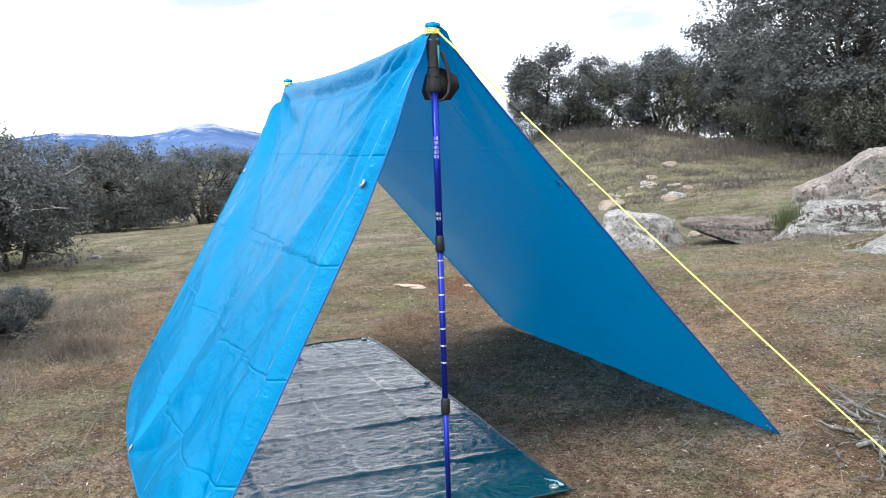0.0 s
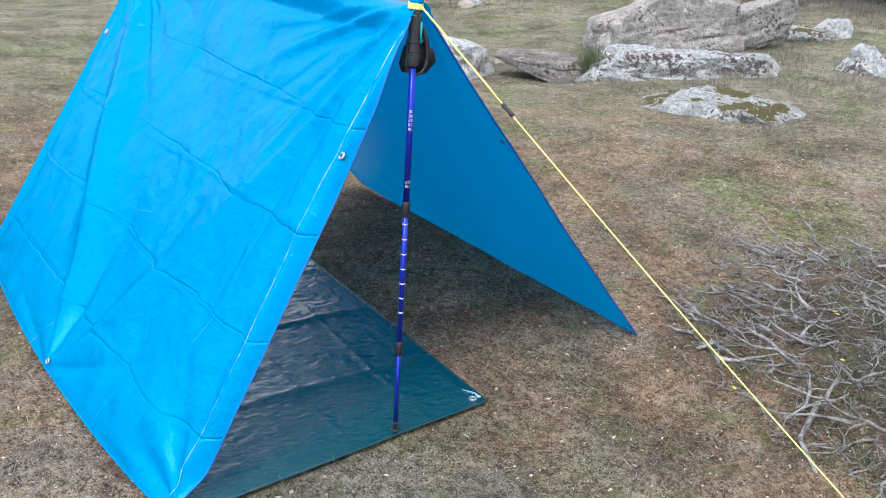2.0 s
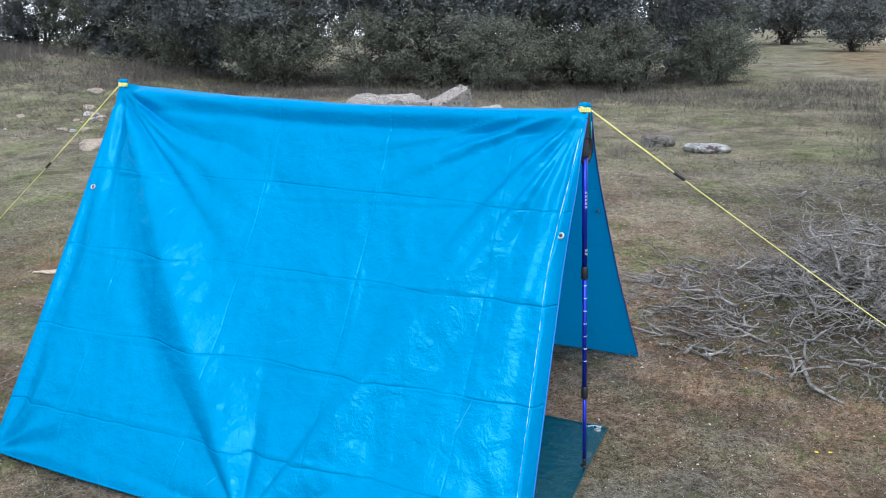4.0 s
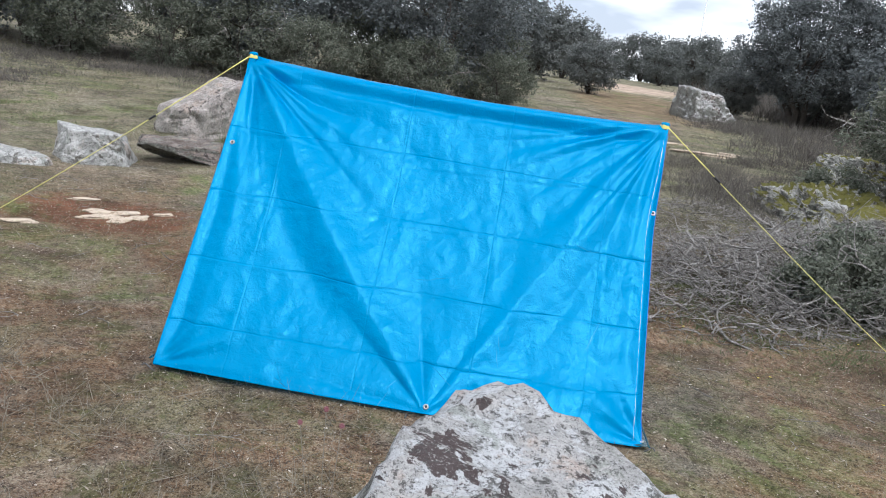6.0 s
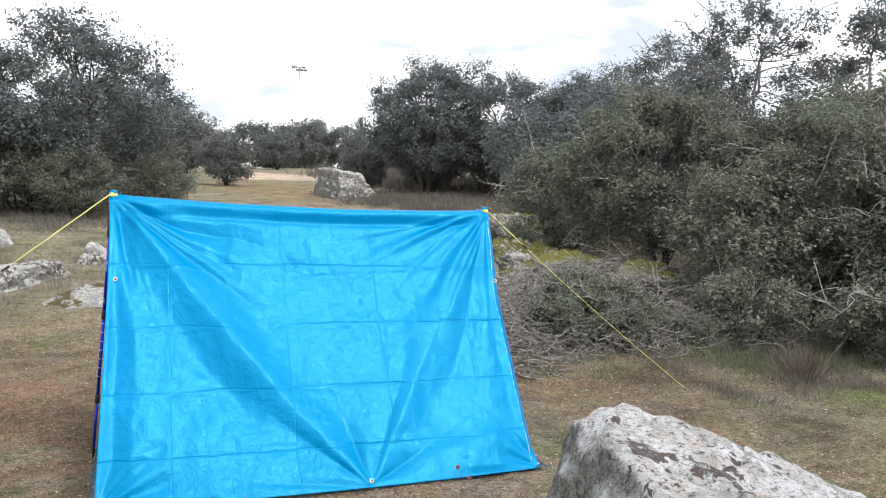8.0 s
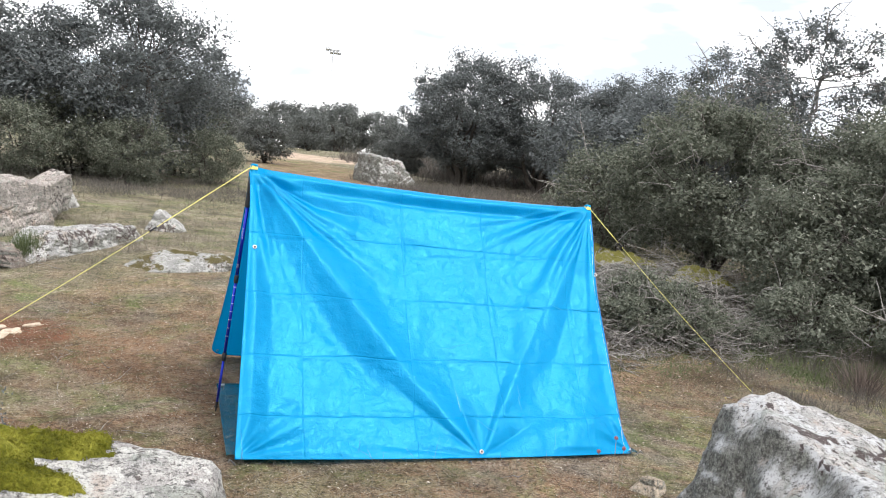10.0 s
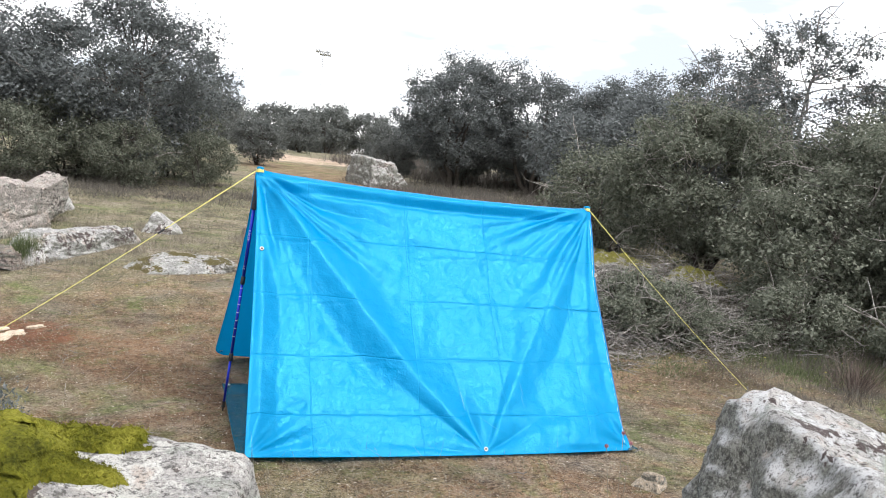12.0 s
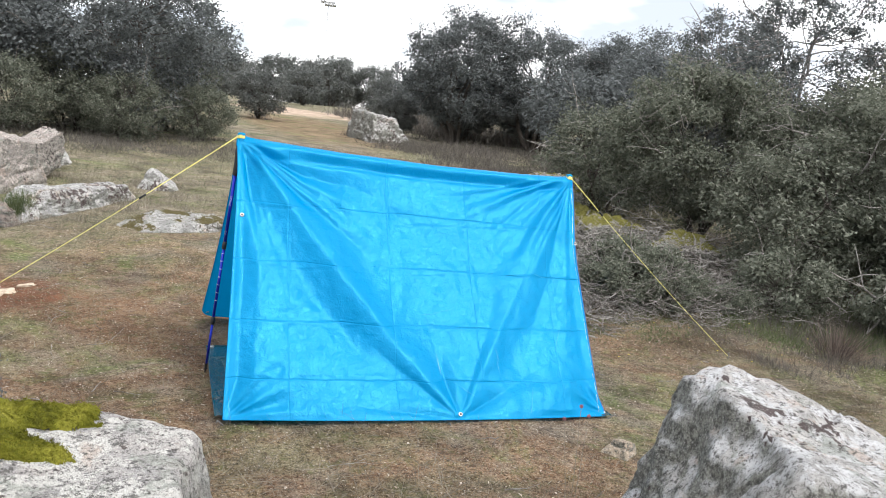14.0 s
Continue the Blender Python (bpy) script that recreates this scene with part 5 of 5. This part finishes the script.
# left-hand oaks
left_a = put(build_tree("oak_tree", OAK, 14, 4.2, 2.7, 2.5, 0.15, 200, 62000, 0.080, M_LEAF, 0.52, 5, 24, trunk_r=0.10), -1.3, 15.6)
again(left_a, -5.2, 15.4, 110, 1.0)
again(left_a, -9.6, 13.4, 215, 1.12)
again(left_a, -7.4, 18.5, 60, 1.2)
again(left_a, -12.6, 15.5, 300, 1.25)
for x, y, a, s in ((-3.4, 13.2, 140, 0.9), (-6.6, 13.4, 220, 1.0), (-1.2, 13.7, 20, 0.85), (-5.0, 13.8, 300, 1.1), (-8.4, 12.7, 80, 1.1), (0.3, 15.0, 170, 0.75), (-2.3, 14.8, 60, 1.15), (-0.3, 16.8, 250, 1.1)):
    again(near_b, x, y, a, s)
# central oaks beyond the shelter
mid_a = put(build_tree("oak_tree", "tall dark holm oak with several trunks", 15, 4.6, 2.3, 2.3, 0.35, 190, 58000, 0.084, M_LEAF, 0.50, 5, 8, trunk_r=0.10), 8.8, 22.6)
again(mid_a, 11.3, 22.0, 90, 0.97)
again(mid_a, 13.8, 20.5, 200, 0.95)
again(mid_a, 12.5, 16.0, 20, 0.82)
again(mid_a, 11.2, 11.5, 150, 0.67)
again(mid_a, 13.5, 9.0, 260, 0.62)
# distant oaks beyond the track
far_a = put(build_tree("oak_tree", "distant round holm oak", 16, 4.5, 2.6, 2.6, 0.1, 90, 12000, 0.20, M_LEAF_FAR, 0.6, 3, 0, group="distant oaks", trunk_r=0.12), 2.75, 27.0, 0, 0.42)
for x, y, a, s in ((8.4, 55.0, 30, 0.62), (12.8, 69, 80, 1.0), (16.5, 70, 140, 0.95), (20.5, 68, 200, 0.95), (4.6, 74, 260, 0.9), (8.8, 72, 10, 0.95), (9.6, 35, 310, 0.5), (11.5, 32, 20, 0.62), (0.4, 33, 60, 0.75), (-1.6, 29, 100, 0.8), (1.9, 42, 10, 0.75), (16, 45, 10, 0.9), (18, 28, 10, 1.0), (7.2, 24.5, 40, 0.35), (9.9, 25.0, 150, 0.6), (12.4, 24.6, 70, 0.62), (15.2, 22.8, 220, 0.6)):
    again(far_a, x, y, a, s)
wood = put(build_tree("oak_tree", "far hazy holm oak on the skyline", 22, 3.6, 2.8, 2.8, 0.0, 40, 3000, 0.5, M_LEAF_FAR, 0.9, 3, 0, group="skyline oaks", trunk_r=0.12), -12.0, 80.0, 0, 1.1)
for k in range(16):
    again(wood, -4 + 3.1 * k, 84 + 9 * math.sin(k * 2.1), 50 * k, 0.9 + 0.25 * math.sin(k * 1.3))
# oaks on the western rise and in the hollow below the mountains
rise = put(build_tree("oak_tree", "round dense holm oak on the grassy rise", 17, 2.6, 1.7, 1.6, 0.0, 80, 32000, 0.075, M_LEAF, 0.38, 4, 0, trunk_r=0.07), -18.0, 11.2, 0, 1.05)
again(rise, -16.4, 13.4, 120, 0.95)
again(rise, -14.2, 14.6, 220, 0.95)
again(rise, 8.2, 10.2, 40, 1.15)
again(rise, 9.5, 9.3, 300, 1.2)
for x, y, a, t in ((-17.3, 12.3, 30, 1.1), (-15.5, 13.9, 150, 1.15), (-13.0, 14.4, 260, 1.1), (-11.4, 13.6, 80, 1.0), (-18.9, 10.9, 200, 0.9)):
    again(near_b, x, y, a, t)
hollow = put(build_tree("oak_tree", "low spreading holm oak in the hollow", 18, 2.3, 2.3, 2.1, 0.0, 110, 30000, 0.08, M_LEAF_FAR, 0.45, 4, 0, trunk_r=0.08), -19.0, -1.2)
for x, y, a, s in ((-21.0, 1.4, 70, 0.95), (-18.0, -3.9, 160, 1.05), (-23.5, 3.6, 220, 0.9), (-25.5, -0.6, 280, 1.05), (-22.5, -5.0, 20, 1.1), (-27.0, 5.8, 190, 0.9)):
    again(hollow, x, y, a, s)
west = put(build_tree("oak_bush", "grey-green oak bush at the edge of the clearing", 19, 1.25, 0.95, 0.85, 0.0, 70, 25000, 0.048, M_LEAF, 0.28, 4, 10, category="bush", trunk_r=0.03), -5.85, -1.95)
again(west, -6.9, -3.0, 120, 1.25)
again(west, -1.66, -1.48, 60, 0.27)
again(west, -1.13, -1.75, 200, 0.30, 0.55)
# the low shrub in front of the brushwood and others at its foot
shrub = put(build_tree("shrub", "low grey-green oak shrub in the brushwood", 20, 0.66, 0.50, 0.45, 0.0, 60, 9000, 0.040, M_LEAF_B, 0.16, 5, 8, category="shrub", trunk_r=0.012), 3.62, 1.92, 0, 0.72)
again(shrub, 3.98, 1.80, 140, 0.58)
again(shrub, 3.80, 2.25, 250, 0.85, 0.95)
again(shrub, 4.32, 1.95, 40, 0.62)
again(shrub, 4.15, 2.2, 310, 0.7, 0.8)
again(shrub, 3.42, 2.15, 200, 0.42)
again(shrub, 4.65, 1.7, 90, 0.45)
again(shrub, 5.3, 1.75, 100, 1.0)
again(shrub, 6.1, 1.0, 210, 1.15)
again(shrub, 5.0, 6.6, 300, 0.9)


# ---------------------------------------------------------------- brushwood
def stick(g, p, a, ln, r, rnd, rise=0.0, forks=2, sides=5, n=7):
    d = Vector((math.cos(a), math.sin(a), rise))
    pts, radii = [], []
    q = Vector(p)
    for i in range(n + 1):
        pts.append(q.copy())
        radii.append(max(0.0012, r * (1 - 0.75 * i / n)))
        d = (d + Vector(rnd.normal(0, 0.22, 3))).normalized()
        q = q + d * ln / n
        q.z = max(q.z, ground_z(q.x, q.y) + r)
    g.tube(pts, radii, sides, caps=sides > 3)
    for k in range(forks):
        i = rnd.randint(1, n - 1)
        if ln > 0.16:
            stick(g, pts[i], a + rnd.choice((-1, 1)) * rnd.uniform(0.4, 1.0), ln * rnd.uniform(0.3, 0.55), radii[i] * 0.65, rnd, rise + rnd.uniform(-0.2, 0.4), 1 if ln > 0.5 else 0, sides, n)


def build_brush(label, cx, cy, rx, ry, hgt, n, ln, seed, fine, r=(0.004, 0.012)):
    rnd = np.random.RandomState(seed)
    top = thing("brush_pile", label, "brush pile")
    for k in range(n):
        a = rnd.uniform(0, 2 * math.pi)
        q = rnd.uniform(0, 1) ** 0.5
        x, y = cx + math.cos(a) * rx * q, cy + math.sin(a) * ry * q
        z = ground_z(x, y) + 0.01 + hgt * (1 - q * q) * rnd.uniform(0, 1)
        g = Geo()
        stick(g, (x, y, z), rnd.uniform(0, 2 * math.pi), ln * rnd.uniform(0.4, 1.2), rnd.uniform(*r), rnd, rnd.uniform(-0.1, 0.35), 2, 4, 6)
        part("branch", g, M_TWIG, top)
    g = Geo()
    for k in range(fine):
        a = rnd.uniform(0, 2 * math.pi)
        q = rnd.uniform(0, 1) ** 0.5
        x, y = cx + math.cos(a) * rx * q * 1.1, cy + math.sin(a) * ry * q * 1.1
        z = ground_z(x, y) + 0.004 + hgt * (1 - min(1, q * q)) * rnd.uniform(0, 1)
        stick(g, (x, y, z), rnd.uniform(0, 2 * math.pi), ln * rnd.uniform(0.15, 0.45), rnd.uniform(0.002, 0.0048), rnd, rnd.uniform(-0.1, 0.5), 1, 3, 5)
    tagged(part("twig_litter", g, M_TWIG, top), kind="stuff")


build_brush("loose pile of dead grey branches on the grass", 2.74, 2.05, 0.95, 1.0, 0.17, 300, 0.27, 51, 1500, (0.003, 0.0105))
build_brush("heap of cut grey brushwood beside the bushes", 3.35, 2.55, 0.95, 1.0, 0.44, 300, 0.34, 52, 1200, (0.0035, 0.012))
build_brush("wide heap of dead brushwood over mossy rock", 4.65, 3.3, 1.3, 1.5, 0.50, 300, 0.44, 53, 1800, (0.003, 0.011))
build_brush("dead branches thrown over the low shrub", 3.95, 1.80, 0.8, 0.5, 0.46, 110, 0.42, 57, 500, (0.003, 0.008))
build_brush("scatter of thin dead brushwood behind the shelter", 3.3, 4.4, 1.1, 1.2, 0.22, 90, 0.42, 58, 700, (0.003, 0.008))
build_brush("thin scatter of dead branches under the oaks", 5.7, 4.6, 1.0, 1.3, 0.6, 50, 0.8, 54, 300, (0.003, 0.010))
build_brush("low tangle of brushwood at the foot of the bushes", 5.1, 1.9, 1.0, 0.6, 0.28, 40, 0.55, 56, 300, (0.003, 0.008))
build_brush("low scatter of dead branches in the dry grass", -1.5, -1.42, 0.3, 0.2, 0.16, 14, 0.45, 55, 60, (0.003, 0.007))


def build_log():
    a, b = Vector((2.69, 1.22, 0.075)), Vector((2.745, 1.04, 0.035))
    g = Geo()
    g.tube([a, a.lerp(b, 0.4), b, b + Vector((0.13, -0.11, -0.012))], [0.011, 0.010, 0.008, 0.005], 9)
    top = thing("branch", "cut grey branch with a pale sawn end", "branch", data=g, material=M_TWIG)
    d = (a - b).normalized()
    part("cut_end", Geo().tube([a + d * 0.0005, a + d * 0.002], 0.0115, 9), M_CUT, top, "pale sawn end")


build_log()


# ---------------------------------------------------------------- grass, straw and litter
def blades(name, label, n, spot, height, width, mat, seed, lean=0.5, category="grass", leafy=False):
    rnd = np.random.RandomState(seed)
    xy = spot(rnd, n)
    z = np.array([ground_z(float(x), float(y)) for x, y in xy])
    base = np.column_stack([xy, z + 0.001])
    m = len(base)
    h = (height * rnd.uniform(0.4, 1.3, m))[:, None]
    d = rnd.normal(0, lean, (m, 3)) + np.array((0, 0, 1))
    d /= np.linalg.norm(d, axis=1)[:, None]
    d[:, 2] = np.abs(d[:, 2])
    w = np.cross(d, rnd.normal(0, 1, (m, 3)))
    w *= (width * rnd.uniform(0.6, 1.3, m) / (np.linalg.norm(w, axis=1) + 1e-9))[:, None]
    tip = base + d * h
    if leafy:
        # small curled leaves lying flat
        d[:, 2] = rnd.uniform(-0.05, 0.3, m)
        w[:, 2] *= 0.3
        half = base + d * h * rnd.uniform(0.35, 0.6, m)[:, None] + np.column_stack([np.zeros((m, 2)), rnd.uniform(0.0005, 0.004, m)])
        v = np.stack([base, half + w, base + d * h, half - w * rnd.uniform(0.5, 1.2, m)[:, None]], 1)
        thing(name, label, category, data=quads_mesh(name, v.reshape(-1, 3), m, 4), material=mat, kind="stuff")
        return
    v = np.stack([base - w, base + w, tip], 1)
    thing(name, label, category, data=quads_mesh(name, v.reshape(-1, 3), m, 3), material=mat, kind="stuff")


def outside(xy):
    """Keeps grass out of the groundsheet."""
    k = (xy[:, 0] > -0.1) & (xy[:, 0] < 2.06) & (xy[:, 1] > -0.75) & (xy[:, 1] < 0.35)
    return xy[~k]


def field(x0, x1, y0, y1, patchy=0.0):
    def spot(rnd, n):
        xy = np.column_stack([rnd.uniform(x0, x1, n), rnd.uniform(y0, y1, n)])
        if patchy:
            keep = np.array([noise.noise((float(x) * 0.9, float(y) * 0.9, 4.4)) + 0.5 * noise.noise((float(x) * 3.1, float(y) * 3.1, 1.4)) + rnd.uniform(-0.25, 0.25) > patchy - 0.2 for x, y in xy])
            xy = xy[keep]
        return outside(xy)
    return spot


def tufts(x0, x1, y0, y1, count, r):
    def spot(rnd, n):
        c = np.column_stack([rnd.uniform(x0, x1, count), rnd.uniform(y0, y1, count)])
        return outside(c[rnd.randint(0, count, n)] + rnd.normal(0, r, (n, 2)))
    return spot


blades("grass", "short olive grass around the shelter", 120000, field(-3.6, 4.8, -2.4, 5.2, 0.3), 0.022, 0.0015, M_GRASS, 61, 1.2)
blades("grass", "short thin grass farther off", 45000, field(-12, 9, 5.5, 16, 0.1), 0.05, 0.004, M_GRASS, 62, 0.8)
blades("grass", "short grass on the western meadow", 30000, field(-14, -3.5, -6, 8, 0.1), 0.04, 0.0035, M_GRASS, 63, 0.8)
blades("straw", "dead straw lying on the ground", 36000, field(-4.0, 5.0, -2.5, 6.0), 0.045, 0.0015, M_STRAW, 64, 3.0)
blades("leaf_litter", "small dry leaves and chips strewn on the soil", 80000, field(-4.0, 5.2, -2.5, 5.6), 0.010, 0.0026, M_LITTER, 65, 3.5, "leaf litter", True)
blades("leaf_litter", "larger dead oak leaves strewn on the ground", 17000, field(-3.5, 5.6, -2.5, 5.2), 0.021, 0.006, M_LITTER, 75, 3.5, "leaf litter", True)


def build_loose_twigs():
    rnd = np.random.RandomState(77)
    for k in range(230):
        x, y = rnd.uniform(-3.0, 5.5), rnd.uniform(-2.2, 4.5)
        if -0.3 < x < 2.3 and -1.0 < y < 1.3:
            continue
        g = Geo()
        stick(g, (x, y, ground_z(x, y) + 0.004), rnd.uniform(0, 6.28), rnd.uniform(0.06, 0.26), rnd.uniform(0.0015, 0.004), rnd, 0.0, 1, 4, 5)
        thing("twig", "small dead grey twig lying on the grass", "twig", "loose twigs", data=g, material=M_TWIG)


build_loose_twigs()
blades("dry_grass", "tufts of long dry grass at the foot of the oaks", 6000, tufts(-7, 3.5, 9.5, 13.5, 110, 0.14), 0.09, 0.003, M_STRAW, 66, 0.45)
blades("dry_grass", "tufts of dry grass beside the bushes", 7000, tufts(3.9, 7.5, 0.1, 1.9, 70, 0.08), 0.10, 0.0016, M_SCRUB, 67, 0.5)
blades("dry_grass", "dry grass around the tilted slabs", 5000, tufts(-2.2, 0.6, 4.2, 7.6, 45, 0.07), 0.13, 0.0016, M_STRAW, 68, 0.45)
blades("dry_grass", "matted dry grass in the clearing", 9000, tufts(-3.2, -0.5, -1.9, -0.8, 60, 0.10), 0.10, 0.0015, M_STRAW, 69, 1.2)
blades("dry_grass", "dark mat of dead grass beside the shelter", 2600, tufts(-1.15, -0.85, -1.12, -0.98, 6, 0.06), 0.09, 0.0017, M_REED, 83, 1.6)
blades("dry_grass", "long pale straw stems lying in the clearing", 2600, tufts(-1.8, 0.9, -2.1, -0.9, 110, 0.10), 0.17, 0.0013, M_STRAW, 84, 2.2)
blades("dry_scrub", "dry scrub on the grassy rise", 12000, tufts(-17.5, -10.5, 9.6, 13.4, 60, 0.34), 0.26, 0.005, M_SCRUB, 70, 1.0, "scrub")
blades("dry_scrub", "low mottled scrub on the slope of the rise", 16000, tufts(-15.5, -6.5, 6.2, 12.0, 260, 0.16), 0.10, 0.005, M_SCRUB, 82, 1.3, "scrub")
blades("dry_scrub", "grey dry scrub beside the sandy track", 22000, tufts(5.2, 12, 11, 22, 170, 0.28), 0.30, 0.006, M_SCRUB, 71, 0.9, "scrub")
blades("dry_scrub", "thin grey twiggy scrub behind the brushwood", 9000, tufts(3.0, 5.4, 4.8, 10.5, 55, 0.17), 0.30, 0.0022, M_SCRUB, 81, 0.8, "scrub")
blades("dry_scrub", "grey dry scrub under the oaks", 22000, tufts(-9, 3.2, 11.0, 15.5, 240, 0.26), 0.20, 0.004, M_SCRUB, 73, 0.9, "scrub")
blades("dry_scrub", "grey dry scrub along the far track", 9000, tufts(8.6, 14, 24, 42, 120, 0.5), 0.8, 0.016, M_SCRUB, 74, 0.6, "scrub")
blades("dry_scrub", "low dark scrub at the foot of the bushes", 7000, tufts(4.7, 8.0, 0.9, 2.3, 90, 0.12), 0.13, 0.0024, M_SCRUB, 78, 0.6, "scrub")
blades("herb", "green herbs and scrub at the foot of the bushes", 14000, tufts(4.5, 7.8, 0.7, 2.3, 150, 0.12), 0.10, 0.003, M_HERB, 79, 0.6, "herb")
blades("herb", "green herbs growing among the dead branches", 9000, tufts(2.3, 6.2, 0.9, 2.6, 90, 0.10), 0.04, 0.0025, M_HERB, 72, 0.8, "herb")


def build_reed(x, y):
    rnd = np.random.RandomState(int(x * 100))
    g = Geo()
    for k in range(130):
        a, q = rnd.uniform(0, 6.28), rnd.uniform(0, 0.15)
        p = Vector((x + q * math.cos(a), y + q * math.sin(a), ground_z(x, y)))
        tip = p + Vector((math.cos(a) * q * 1.2 + rnd.normal(0, 0.05), math.sin(a) * q * 1.2 + rnd.normal(0, 0.05), rnd.uniform(0.08, 0.28)))
        g.tube([p, p.lerp(tip, 0.5) + Vector(rnd.normal(0, 0.01, 3)), tip], [0.0022, 0.0016, 0.0006], 4, caps=False)
    thing("dry_grass_clump", "upright clump of tall brown dry stalks", "dry grass", "dry clumps", data=g, material=M_REED)


for x, y in ((4.85, 0.55), (5.05, 0.75)):
    build_reed(x, y)
blades("grass_tuft", "bushy grey-green tuft against the low slab", 1400, tufts(-1.80, -1.72, 4.60, 4.68, 3, 0.06), 0.28, 0.003, M_HERB, 76, 0.3)


def build_thistle(x, y, tops):
    top = thing("dry_weed", "thin dry weed with small pink seed heads", "weed")
    base = Vector((x, y, ground_z(x, y)))
    for t in tops:
        t = Vector(t)
        part("stem", Geo().tube([base, base.lerp(t, 0.5) + Vector((0.008, 0, 0.02)), t], [0.0016, 0.0012, 0.0009], 5), M_STRAW, top)
        h = Geo()
        for k in range(26):
            a, b = 2.4 * k, math.acos(1 - 2 * (k + 0.5) / 26)
            d = Vector((math.sin(b) * math.cos(a), math.sin(b) * math.sin(a), math.cos(b)))
            h.tube([t, t + d * 0.005, t + d * 0.008], [0.0016, 0.0014, 0.0004], 4, caps=False)
        part("seed_head", h, M_BURR, top, "small dull pink seed head")


build_thistle(1.05, -2.24, ((1.045, -2.25, 0.595), (0.985, -2.25, 0.55), (1.085, -2.24, 0.555)))


def build_flowers():
    rnd = np.random.RandomState(90)
    for k in range(46):
        x, y = (rnd.uniform(2.2, 6.3), rnd.uniform(0.1, 1.9)) if k < 38 else (rnd.uniform(-2, 2), rnd.uniform(2.5, 5))
        z = ground_z(x, y)
        top = thing("wildflower", "tiny yellow wildflower in the grass", "flower", "yellow wildflowers")
        h = rnd.uniform(0.03, 0.07)
        part("stem", Geo().tube([(x, y, z), (x + 0.005, y, z + h)], 0.0009, 4), M_HERB, top)
        g = Geo()
        for q in range(6):
            a = q * math.pi / 3
            c = Vector((x + 0.005, y, z + h))
            o, s = Vector((math.cos(a), math.sin(a), 0.25)), Vector((-math.sin(a), math.cos(a), 0))
            g.add([tuple(c), tuple(c + o * 0.005 + s * 0.003), tuple(c + o * 0.009), tuple(c + o * 0.005 - s * 0.003)], [(0, 1, 2, 3)])
        part("petals", g, M_PETAL, top)


build_flowers()


# ---------------------------------------------------------------- floodlight mast far behind
def build_mast():
    x, y = 19.4, 113.7
    top = thing("floodlight_mast", "tall thin floodlight mast far beyond the trees", "mast")
    part("mast_pole", Geo().tube([(x, y, 0), (x, y, 16.3)], [0.08, 0.05], 8), M_RING, top)
    part("crossbar", Geo().box((x, y, 16.5), (0.85, 0.07, 0.09)), M_RING, top)
    for o in (-0.8, -0.25, 0.3, 0.8):
        part("floodlight", Geo().box((x + o, y - 0.1, 16.5 - 0.34 * (o > -0.5)), (0.22, 0.14, 0.22)), M_RING, top, "dark floodlight head")


build_mast()
